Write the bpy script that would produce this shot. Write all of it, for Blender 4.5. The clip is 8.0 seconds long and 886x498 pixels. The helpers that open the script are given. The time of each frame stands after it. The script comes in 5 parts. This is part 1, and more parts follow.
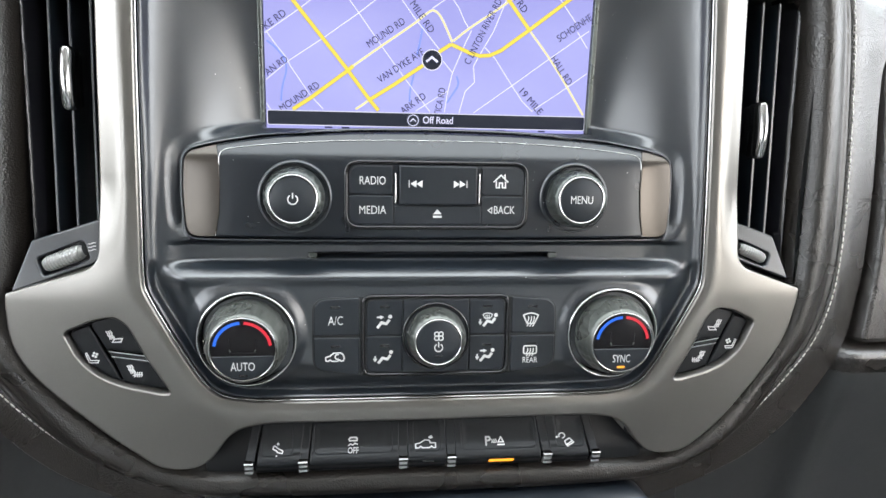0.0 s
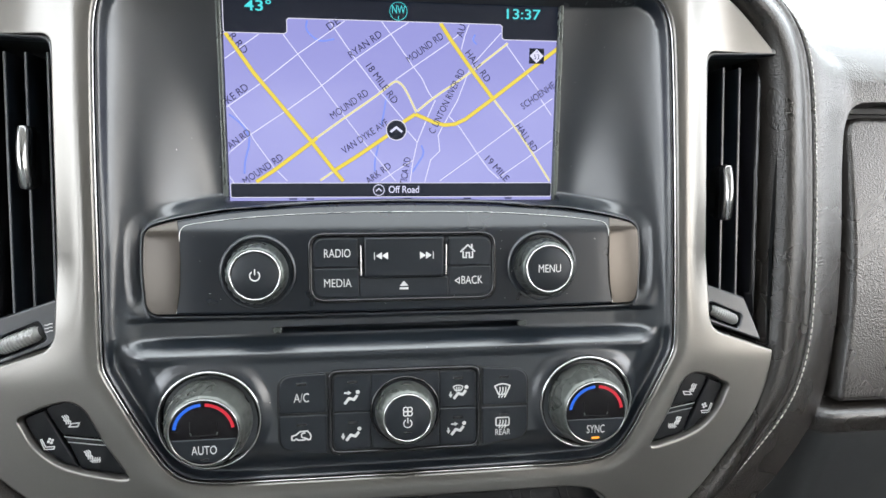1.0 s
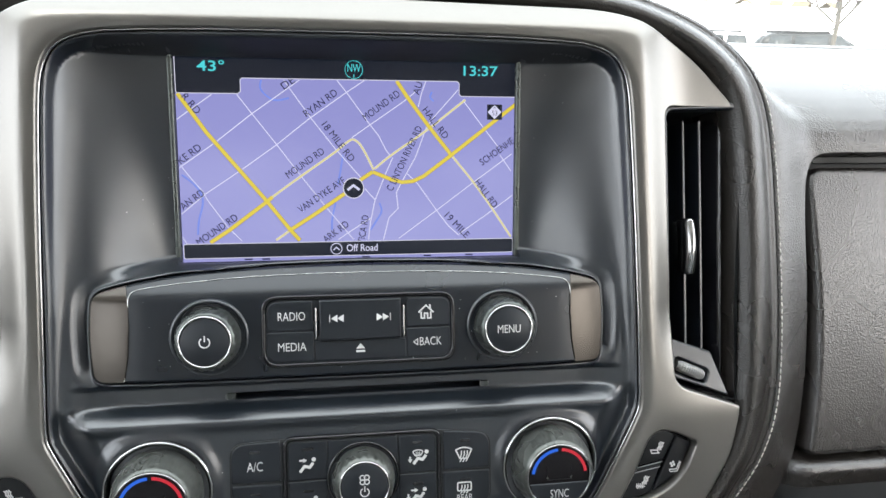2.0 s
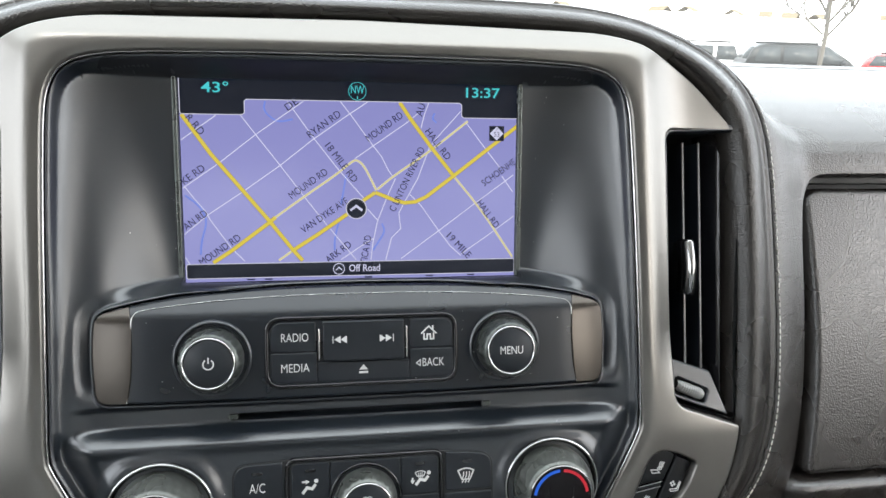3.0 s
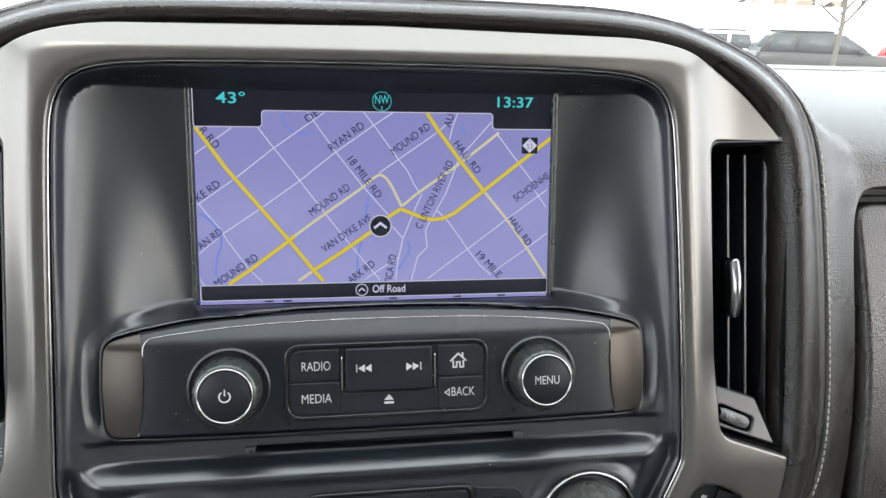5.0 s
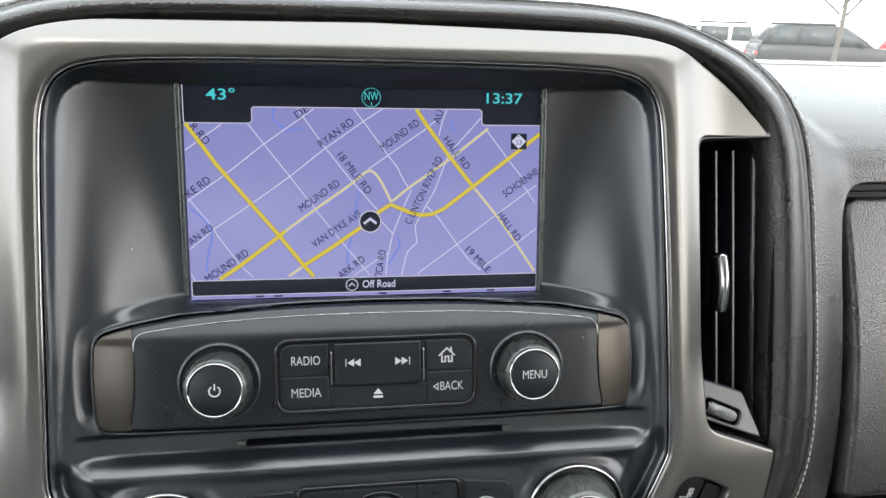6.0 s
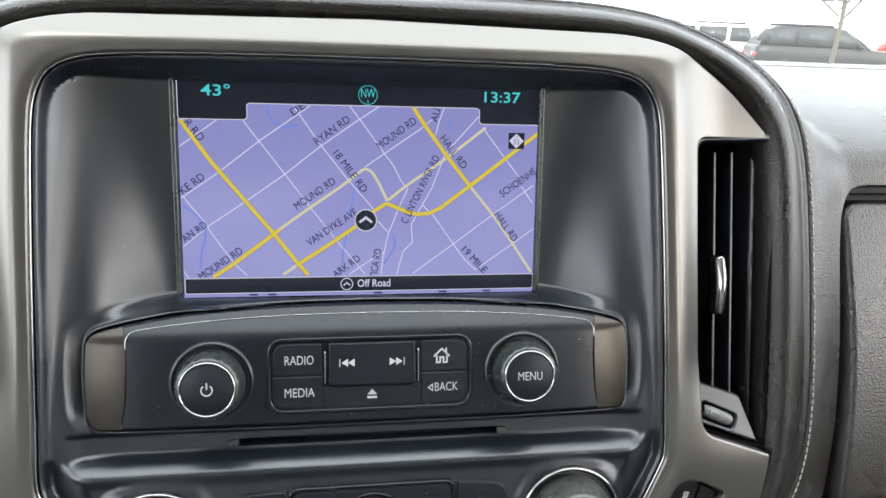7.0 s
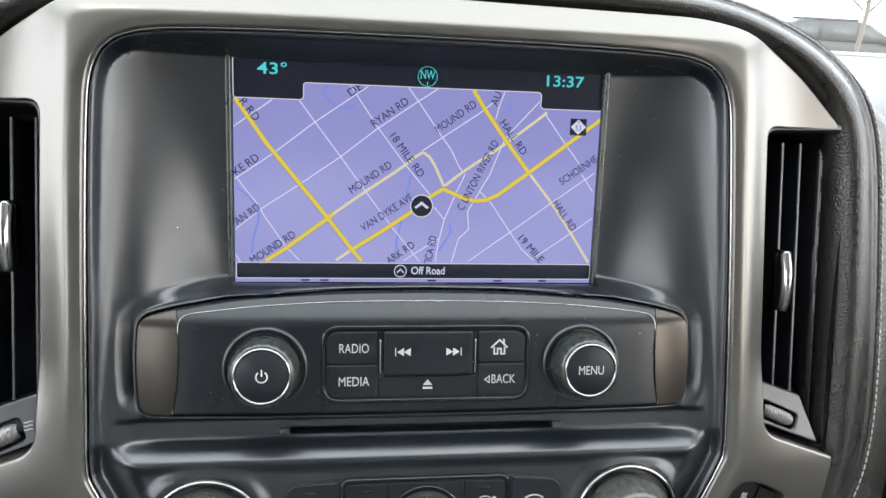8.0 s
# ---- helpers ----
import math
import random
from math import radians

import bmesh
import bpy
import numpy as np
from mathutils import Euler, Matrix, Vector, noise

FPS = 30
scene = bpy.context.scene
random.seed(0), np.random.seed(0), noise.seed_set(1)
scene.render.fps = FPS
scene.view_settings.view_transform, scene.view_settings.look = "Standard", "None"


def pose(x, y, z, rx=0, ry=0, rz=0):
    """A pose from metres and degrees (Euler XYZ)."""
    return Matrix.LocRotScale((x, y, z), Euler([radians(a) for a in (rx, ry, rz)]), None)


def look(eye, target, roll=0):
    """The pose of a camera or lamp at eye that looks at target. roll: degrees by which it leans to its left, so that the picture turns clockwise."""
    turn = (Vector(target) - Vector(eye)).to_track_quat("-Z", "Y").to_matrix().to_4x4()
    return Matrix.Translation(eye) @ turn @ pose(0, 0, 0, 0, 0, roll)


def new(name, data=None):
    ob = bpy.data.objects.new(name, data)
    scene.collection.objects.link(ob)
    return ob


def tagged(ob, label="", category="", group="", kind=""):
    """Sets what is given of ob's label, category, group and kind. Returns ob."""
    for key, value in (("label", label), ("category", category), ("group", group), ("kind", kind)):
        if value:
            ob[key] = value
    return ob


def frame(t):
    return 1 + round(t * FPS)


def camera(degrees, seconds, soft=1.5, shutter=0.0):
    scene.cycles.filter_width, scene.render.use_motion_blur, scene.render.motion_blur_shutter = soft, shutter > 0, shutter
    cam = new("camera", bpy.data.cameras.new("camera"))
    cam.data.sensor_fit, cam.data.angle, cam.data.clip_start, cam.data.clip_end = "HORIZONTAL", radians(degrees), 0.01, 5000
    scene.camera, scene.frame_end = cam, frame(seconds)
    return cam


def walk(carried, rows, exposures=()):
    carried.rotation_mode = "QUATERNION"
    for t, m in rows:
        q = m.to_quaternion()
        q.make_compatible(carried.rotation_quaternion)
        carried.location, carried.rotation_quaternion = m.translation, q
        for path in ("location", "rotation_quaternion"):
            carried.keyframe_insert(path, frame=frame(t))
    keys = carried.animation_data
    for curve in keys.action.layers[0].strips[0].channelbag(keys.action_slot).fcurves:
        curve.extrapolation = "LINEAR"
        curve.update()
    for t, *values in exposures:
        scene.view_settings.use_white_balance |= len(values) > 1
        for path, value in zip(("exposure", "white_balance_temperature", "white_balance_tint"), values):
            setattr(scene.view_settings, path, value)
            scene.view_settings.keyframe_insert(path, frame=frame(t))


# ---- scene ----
cam = camera(63.7, 8.0)
BASE = 1.33  # height of the stack's middle above the road
PATH = [
    (0.0, -0.0415, -0.3399, 1.4585, -7.62, -23.26, 3.02),
    (0.5, -0.0374, -0.3381, 1.4650, -8.07, -21.48, 2.52),
    (1.0, -0.0314, -0.3311, 1.4694, -8.70, -19.64, 2.10),
    (1.5, -0.0192, -0.3261, 1.4702, -9.46, -18.36, 1.97),
    (1.7, -0.0136, -0.3239, 1.4755, -9.38, -17.80, 1.69),
    (3.0, -0.0203, -0.3214, 1.4886, -10.23, -16.52, 1.99),
    (3.5, -0.0171, -0.3202, 1.4951, -10.23, -16.29, 1.97),
    (4.0, -0.0207, -0.3054, 1.4946, -10.11, -17.01, 2.14),
    (4.5, -0.0267, -0.2928, 1.4951, -9.54, -17.13, 2.01),
    (6.0, -0.0204, -0.2967, 1.4982, -9.36, -17.92, 1.85),
    (6.5, -0.0190, -0.2950, 1.4958, -9.52, -17.87, 2.02),
    (7.0, -0.0196, -0.2937, 1.4983, -9.65, -18.10, 2.49),
    (7.5, -0.0285, -0.2870, 1.5019, -9.52, -18.48, 3.11),
    (8.0, -0.0393, -0.2811, 1.4935, -8.65, -19.05, 3.42),
]
walk(cam, [(t, pose(x, y, z, 90 + pitch, 0, yaw) @ pose(0, 0, 0, 0, 0, roll)) for t, x, y, z, yaw, pitch, roll in PATH], exposures=[(0.0, 3.14), (0.5, 2.99), (1.0, 2.89), (1.7, 2.72), (3.0, 2.5), (3.5, 2.45), (4.5, 2.36), (6.0, 2.44), (7.5, 2.48), (8.0, 2.56)])

# ---- light ----
world = bpy.data.worlds.new("overcast_sky")
scene.world = world
world.use_nodes = True
_n = world.node_tree.nodes
_sky = _n.new("ShaderNodeTexSky")
_sky.sky_type = "NISHITA"
_sky.sun_disc = False
_sky.sun_elevation, _sky.sun_rotation = radians(38), radians(150)
_sky.dust_density, _sky.air_density = 4.0, 1.0
_veil = _n.new("ShaderNodeMixRGB")
_veil.inputs[0].default_value = 0.72
_veil.inputs[2].default_value = (9.0, 9.3, 9.6, 1)
world.node_tree.links.new(_sky.outputs[0], _veil.inputs[1])
world.node_tree.links.new(_veil.outputs[0], _n["Background"].inputs[0])
_n["Background"].inputs[1].default_value = 0.15
sun = new("sun", bpy.data.lights.new("sun", "SUN"))
sun.data.energy, sun.data.angle, sun.data.color = 1.0, radians(20), (1, 0.95, 0.88)
sun.matrix_world = look((-3, -5, 6), (0, 0, 0))

# ---- materials ----


def material(name, color, rough=0.5, metal=0.0, vary=0.12, scale=300.0, bump=0.0, bump_scale=1500.0, bump_kind="NOISE", coat=0.0, smudge=0.08, stretch=None, distance=0.0003, spec=0.5):
    """A surface with mottled colour, uneven gloss and a fine relief; scales are per metre."""
    m = bpy.data.materials.new(name)
    m.use_nodes = True
    nt = m.node_tree
    b = nt.nodes["Principled BSDF"]
    b.inputs["Metallic"].default_value = metal
    b.inputs["Coat Weight"].default_value = coat
    b.inputs["Specular IOR Level"].default_value = spec
    b.inputs["Coat Roughness"].default_value = 0.12
    co = nt.nodes.new("ShaderNodeTexCoord")
    at = co.outputs["Object"]
    if stretch:
        mp = nt.nodes.new("ShaderNodeMapping")
        mp.inputs["Scale"].default_value = stretch
        nt.links.new(at, mp.inputs[0])
        at = mp.outputs[0]
    fine = nt.nodes.new("ShaderNodeTexNoise")
    fine.inputs["Scale"].default_value, fine.inputs["Detail"].default_value = scale, 4
    nt.links.new(at, fine.inputs["Vector"])
    broad = nt.nodes.new("ShaderNodeTexNoise")
    broad.inputs["Scale"].default_value, broad.inputs["Detail"].default_value = scale / 14, 3
    nt.links.new(co.outputs["Object"], broad.inputs["Vector"])
    blend = nt.nodes.new("ShaderNodeMath")
    blend.operation = "ADD"
    nt.links.new(fine.outputs["Fac"], blend.inputs[0])
    nt.links.new(broad.outputs["Fac"], blend.inputs[1])
    ramp = nt.nodes.new("ShaderNodeMapRange")
    ramp.inputs["From Min"].default_value, ramp.inputs["From Max"].default_value = 0.6, 1.4
    ramp.inputs["To Min"].default_value, ramp.inputs["To Max"].default_value = 1 - vary, 1 + vary
    nt.links.new(blend.outputs[0], ramp.inputs["Value"])
    tint = nt.nodes.new("ShaderNodeVectorMath")
    tint.operation = "SCALE"
    tint.inputs[0].default_value = color
    nt.links.new(ramp.outputs[0], tint.inputs["Scale"])
    nt.links.new(tint.outputs[0], b.inputs["Base Color"])
    gloss = nt.nodes.new("ShaderNodeMapRange")
    gloss.inputs["From Min"].default_value, gloss.inputs["From Max"].default_value = 0.3, 0.7
    gloss.inputs["To Min"].default_value, gloss.inputs["To Max"].default_value = max(0.02, rough - smudge), rough + smudge
    nt.links.new(broad.outputs["Fac"], gloss.inputs["Value"])
    nt.links.new(gloss.outputs[0], b.inputs["Roughness"])
    if bump:
        bp = nt.nodes.new("ShaderNodeBump")
        bp.inputs["Strength"].default_value, bp.inputs["Distance"].default_value = bump, distance
        if bump_kind == "GRAIN":
            warp = nt.nodes.new("ShaderNodeTexNoise")
            warp.inputs["Scale"].default_value = bump_scale * 0.5
            shove = nt.nodes.new("ShaderNodeVectorMath")
            shove.operation = "MULTIPLY_ADD"
            shove.inputs[1].default_value = (0.4 / bump_scale,) * 3
            nt.links.new(warp.outputs["Color"], shove.inputs[0])
            nt.links.new(at, shove.inputs[2])
            nt.links.new(at, warp.inputs["Vector"])
            cell = nt.nodes.new("ShaderNodeTexVoronoi")
            cell.feature = "SMOOTH_F1"
            cell.inputs["Scale"].default_value, cell.inputs["Smoothness"].default_value = bump_scale, 0.12
            nt.links.new(shove.outputs[0], cell.inputs["Vector"])
            dome = nt.nodes.new("ShaderNodeMapRange")
            dome.interpolation_type = "SMOOTHSTEP"
            dome.inputs["From Min"].default_value, dome.inputs["From Max"].default_value = 0.85, -0.2
            nt.links.new(cell.outputs["Distance"], dome.inputs["Value"])
            nt.links.new(dome.outputs[0], bp.inputs["Height"])
        elif bump_kind == "PEBBLE":
            cell = nt.nodes.new("ShaderNodeTexNoise")
            cell.inputs["Scale"].default_value = bump_scale
            cell.inputs["Detail"].default_value, cell.inputs["Roughness"].default_value = 1.2, 0.4
            nt.links.new(at, cell.inputs["Vector"])
            inv = nt.nodes.new("ShaderNodeMapRange")
            inv.interpolation_type = "SMOOTHSTEP"
            inv.inputs["From Min"].default_value, inv.inputs["From Max"].default_value = 0.3, 0.68
            nt.links.new(cell.outputs["Fac"], inv.inputs["Value"])
            nt.links.new(inv.outputs[0], bp.inputs["Height"])
        else:
            grain = nt.nodes.new("ShaderNodeTexNoise")
            grain.inputs["Scale"].default_value, grain.inputs["Detail"].default_value = bump_scale, 2
            nt.links.new(at, grain.inputs["Vector"])
            nt.links.new(grain.outputs["Fac"], bp.inputs["Height"])
        nt.links.new(bp.outputs[0], b.inputs["Normal"])
    return m


def lit(name, color, strength=1.0, gloss=0.45):
    """Something that gives off light behind a glossy face: a display, small lamps."""
    m = bpy.data.materials.new(name)
    m.use_nodes = True
    b = m.node_tree.nodes["Principled BSDF"]
    b.inputs["Base Color"].default_value = (0.012, 0.012, 0.014, 1)
    b.inputs["Roughness"].default_value = gloss
    b.inputs["Specular IOR Level"].default_value = 0.25
    b.inputs["Emission Color"].default_value = (*color, 1)
    b.inputs["Emission Strength"].default_value = strength
    return m


SATIN_BLACK = material("satin_black_plastic", (0.0042, 0.0066, 0.0098), 0.31, vary=0.10, scale=500, bump=0.07, bump_scale=2600, smudge=0.03, spec=0.9)
FACE_BLACK = material("radio_face_plastic", (0.0028, 0.0046, 0.0074), 0.29, vary=0.10, scale=500, bump=0.10, bump_scale=2600, smudge=0.03, spec=0.44)
KEY_BLACK = material("key_rubberised_plastic", (0.0040, 0.0060, 0.0090), 0.40, vary=0.12, scale=500, bump=0.15, bump_scale=3000, spec=0.39)
WINDOW_BLACK = material("smoked_window", (0.006, 0.0055, 0.006), 0.2, vary=0.05, spec=0.12)
GLOSS_BLACK = material("gloss_black_plastic", (0.004, 0.004, 0.005), 0.14, vary=0.05, smudge=0.05)
LID_BLACK = material("matte_black_sheet", (0.0085, 0.0100, 0.0125), 0.62, vary=0.1, scale=500, spec=0.5)
DEEP_BLACK = material("vent_black_plastic", (0.0080, 0.0090, 0.0094), 0.42, vary=0.1, spec=0.4)
SILVER = material("silver_painted_trim", (0.150, 0.143, 0.132), 0.30, metal=0.9, vary=0.03, scale=900, coat=0.15, smudge=0.015)
BRONZE = material("brushed_dark_metal", (0.050, 0.0445, 0.039), 0.24, metal=0.9, vary=0.06, scale=700, stretch=(0.08, 1, 1), smudge=0.015)
GRIP = material("grey_knob_grip", (0.075, 0.082, 0.077), 0.28, metal=0.7, vary=0.16, scale=500)
CLIMATE_GRIP = material("satin_grey_grip", (0.080, 0.085, 0.078), 0.30, metal=0.6, vary=0.1, scale=500)
WHEEL_GREY = material("thumb_wheel_plastic", (0.17, 0.17, 0.165), 0.3, metal=0.3, vary=0.1, scale=500)
STRIP_CHROME = material("satin_chrome", (0.62, 0.62, 0.6), 0.3, metal=1.0, vary=0.05)
RING_CHROME = material("knob_ring_chrome", (0.42, 0.42, 0.42), 0.12, metal=1.0, vary=0.06, smudge=0.05)
DARK_CHROME = material("dark_chrome", (0.3, 0.3, 0.3), 0.13, metal=1.0, vary=0.05)
LEATHER = material("black_leather", (0.0092, 0.0077, 0.0065), 0.29, vary=0.2, scale=200, bump=1.0, bump_scale=950, bump_kind="GRAIN", distance=0.00015, spec=0.55)
DASH_SKIN = material("moulded_dash_skin", (0.0145, 0.0125, 0.0110), 0.27, vary=0.12, scale=260, bump=1.0, bump_scale=950, bump_kind="GRAIN", distance=0.00018, spec=0.7, smudge=0.04)
LOWER_PLASTIC = material("lower_dash_plastic", (0.022, 0.0235, 0.0245), 0.46, vary=0.15, bump=0.2, bump_scale=2200)
THREAD = material("stitch_thread", (0.42, 0.40, 0.375), 0.7, vary=0.15, scale=2000)
PRINT = material("white_print", (0.45, 0.45, 0.445), 0.5, vary=0.06)
HEADLINER = material("grey_headliner", (0.76, 0.75, 0.73), 0.9, vary=0.08, scale=200, bump=0.3, bump_scale=900)
# unseen trim, lightened so that the lower stack has more to reflect
CAB_TRIM = material("cab_trim", (0.17, 0.168, 0.162), 0.7, vary=0.1, scale=100, bump=0.2, bump_scale=700)

# ---- mesh helpers ----
PANEL = pose(0, 0, BASE, -15, 0, 0)  # the stack leans back by 15 degrees
MM = 0.001

from mathutils.bvhtree import BVHTree


def P3(x, v, w):
    """A point of the stack in millimetres: right, up along it, out of it."""
    return Vector((x, -w, v)) * MM


def part(name, bm, mat, parent=None, label="", smooth=True):
    me = bpy.data.meshes.new(name)
    if smooth:
        for f in bm.faces:
            f.smooth = True
    shade = bm.verts.layers.float_vector.get("shade")
    normals = [tuple(v[shade]) for v in bm.verts] if shade else None
    bm.to_mesh(me)
    bm.free()
    if normals:
        me.normals_split_custom_set_from_vertices(normals)
    me.materials.append(mat)
    ob = new(name, me)
    if parent:
        ob.parent = parent
    if label:
        tagged(ob, label)
    return ob


def thing(name, m, label, category, group="", kind=""):
    ob = new(name)
    ob.empty_display_size = 0.02
    ob.matrix_world = m
    return tagged(ob, label, category, group, kind)


def spot(x, v, w, rx=0.0):
    return PANEL @ pose(x * MM, -w * MM, v * MM, rx)


def resample(pts, step, closed=True):
    p = np.array(pts, float)
    if closed:
        p = np.vstack([p, p[:1]])
    d = np.r_[0, np.cumsum(np.hypot(*np.diff(p[:, :2], axis=0).T))]
    n = max(3, int(round(d[-1] / step)))
    s = np.linspace(0, d[-1], n + 1)
    out = np.stack([np.interp(s, d, p[:, k]) for k in range(p.shape[1])], 1)
    return out[:-1] if closed else out


def rounded(corners, arc=6):
    """A closed outline from corners (x, v, radius)."""
    out, n = [], len(corners)
    for i in range(n):
        a, b, c = (Vector(corners[(i + k - 1) % n][:2]) for k in range(3))
        r = corners[i][2] if len(corners[i]) > 2 else 0
        p, q = (a - b), (c - b)
        r = min(r, p.length * 0.49, q.length * 0.49)
        if r < 0.01:
            out.append(tuple(b))
            continue
        s, e = b + p.normalized() * r, b + q.normalized() * r
        for k in range(arc + 1):
            t = k / arc
            out.append(tuple(s * (1 - t) ** 2 + b * (2 * t * (1 - t)) + e * t**2))
    return out


def box(x0, x1, v0, v1, r):
    return rounded([(x0, v0, r), (x1, v0, r), (x1, v1, r), (x0, v1, r)])


def mirrored(half):
    """A closed symmetric outline from its right half, top to bottom, both ends on the middle line or not."""
    other = [(-p[0], *p[1:]) for p in reversed(half) if p[0] > 0.01]
    return list(half) + other


def smooth_loop(pts, step, rounds=2):
    """Chaikin corner cutting, then even steps."""
    p = np.array(pts, float)
    for _ in range(rounds):
        q = np.roll(p, -1, 0)
        p = np.stack([0.75 * p + 0.25 * q, 0.25 * p + 0.75 * q], 1).reshape(-1, p.shape[1])
    return resample(p, step)


def inside(pts, loop):
    x, y = pts[:, 0], pts[:, 1]
    a, b = np.array(loop), np.roll(np.array(loop), -1, 0)
    odd = np.zeros(len(pts), bool)
    for (x0, y0), (x1, y1) in zip(a, b):
        if y0 != y1:
            odd ^= ((y0 > y) != (y1 > y)) & (x < (x1 - x0) * (y - y0) / (y1 - y0) + x0)
    return odd


WALLS = {}


def away(pts, loop):
    """Distance of points from a closed outline, by a tree of upright walls on it."""
    a = np.asarray(loop, float)
    mark = (len(a), round(float(a[0, 0]), 4), round(float(a[-1, 1]), 4), round(float(a[:, :2].sum()), 3))
    if mark not in WALLS:
        n = len(a)
        low = [Vector((x, y, -1)) for x, y in a[:, :2]]
        top = [Vector((x, y, 1)) for x, y in a[:, :2]]
        WALLS[mark] = BVHTree.FromPolygons(low + top, [(i, (i + 1) % n, n + (i + 1) % n, n + i) for i in range(n)])
    tree = WALLS[mark]
    return np.array([tree.find_nearest(Vector((x, y, 0)))[3] for x, y in np.asarray(pts, float)[:, :2]])


def skin(outer, height, holes=(), step=3.0, roll=1.0, thick=4.0, drop=None, guides=()):
    """A shell over an outline with holes: its face follows height(x, v, d), rolls over at the edges and has side walls."""
    from mathutils.geometry import delaunay_2d_cdt as cdt
    loops = [np.array(outer, float)[:, :2]] + [np.array(h, float)[:, :2] for h in holes]
    verts, edges, rings = [], [], []
    for lp in loops:
        k = len(verts)
        verts += [tuple(p) for p in lp]
        idx = list(range(k, k + len(lp)))
        rings.append(idx)
        edges += [(i, j) for i, j in zip(idx, idx[1:] + idx[:1])]
    extra = []
    offs = [roll * f for f in (0.12, 0.35, 0.65, 1.0)] if roll > 0 else []
    for lp in loops:
        tang = np.roll(lp, -1, 0) - np.roll(lp, 1, 0)
        tang /= np.linalg.norm(tang, axis=1)[:, None] + 1e-9
        nrm = np.stack([-tang[:, 1], tang[:, 0]], 1)
        for o in offs:
            for s in (1, -1):
                q = lp + s * o * nrm
                d = np.min([away(q, l2) for l2 in loops], 0)
                extra.append(q[(d > o * 0.9) & inside(q, loops[0])])
    lo, hi = loops[0].min(0), loops[0].max(0)
    gx, gv = np.meshgrid(np.arange(lo[0], hi[0], step), np.arange(lo[1], hi[1], step * 0.87))
    gx = gx + (np.arange(gx.shape[0])[:, None] % 2) * step / 2
    q = np.stack([gx.ravel(), gv.ravel()], 1)
    q = q[inside(q, loops[0])]
    if len(q):
        q = q[np.min([away(q, l2) for l2 in loops], 0) > max(roll * 1.3, step * 0.45)]
        extra.append(q)
    if len(guides):
        g = np.array(guides, float)
        g = g[inside(g, loops[0])]
        extra.append(g[np.min([away(g, l2) for l2 in loops], 0) > roll * 1.1])
    for h in loops[1:]:
        extra = [e[~inside(e, h)] if len(e) else e for e in extra]
    verts += [tuple(p) for e in extra for p in e]
    co, _, faces, *_ = cdt([Vector(p) for p in verts], edges, [], 0, 1e-4)
    co = np.array([tuple(c) for c in co])
    mid = np.array([co[list(f)].mean(0) for f in faces])
    keep = inside(mid, loops[0])
    for h in loops[1:]:
        keep &= ~inside(mid, h)
    d = np.min([away(co, l2) for l2 in loops], 0)
    w = np.broadcast_to(height(co[:, 0], co[:, 1], away(co, loops[0])), d.shape).astype(float)
    top = w.copy()
    if roll > 0:
        k = np.clip(roll - d, 0, roll)
        w = w - (roll - np.sqrt(np.maximum(roll**2 - k**2, 0)))
    # true normals of the face, so that it shades without facets
    eps, base_loop = 0.25, loops[0]

    def face(q):
        return np.broadcast_to(height(q[:, 0], q[:, 1], away(q, base_loop)), len(q)).astype(float)

    def edge(q):
        return np.min([away(q, l2) for l2 in loops], 0)

    ex, ev = np.array([[eps, 0]]), np.array([[0, eps]])
    gh = np.stack([face(co + ex) - face(co - ex), face(co + ev) - face(co - ev)], 1) / (2 * eps)
    nrm = np.stack([-gh[:, 0], -gh[:, 1], np.ones(len(co))], 1)
    nrm /= np.linalg.norm(nrm, axis=1)[:, None]
    near = d < max(roll, 1e-6)
    if roll > 0:
        q = co[near]
        inner = np.zeros((len(q), 2))
        best = np.full(len(q), 1e9)
        for lp in loops:
            a = lp
            e = np.roll(a, -1, 0) - a
            c = q[:, None] - a[None]
            t = np.clip((c * e).sum(2) / ((e**2).sum(1) + 1e-12), 0, 1)
            gap = np.linalg.norm(c - t[..., None] * e, axis=2)
            i = gap.argmin(1)
            m = gap[np.arange(len(q)), i]
            tang = e[i] / (np.linalg.norm(e[i], axis=1)[:, None] + 1e-9)
            side = np.stack([-tang[:, 1], tang[:, 0]], 1)
            ok = inside(q + side * 0.03, loops[0])
            for h in loops[1:]:
                ok &= ~inside(q + side * 0.03, h)
            if_in = np.where(ok, 1.0, -1.0)
            foot = (a[i] + t[np.arange(len(q)), i][:, None] * e[i])
            out = np.where((m > 0.02)[:, None], (foot - q) / (m[:, None] + 1e-9), -side * if_in[:, None])
            take = m < best
            inner[take], best[take] = out[take], m[take]
        sn = np.clip((roll - d[near]) / roll, 0, 0.9)
        nn = nrm[near] * np.sqrt(1 - sn**2)[:, None]
        nn[:, :2] += inner * sn[:, None]
        nrm[near] = nn / np.linalg.norm(nn, axis=1)[:, None]
    bm = bmesh.new()
    lay = bm.verts.layers.float_vector.new("shade")
    vs = [bm.verts.new(P3(x, v, h)) for (x, v), h in zip(co, w)]
    for vert, m in zip(vs, nrm):
        vert[lay] = Vector((m[0], -m[2], m[1]))
    count = {}
    for f, ok in zip(faces, keep):
        if ok:
            bm.faces.new([vs[i] for i in f])
            for i, j in zip(f, (*f[1:], f[0])):
                count[(i, j)] = 1
    low = {}
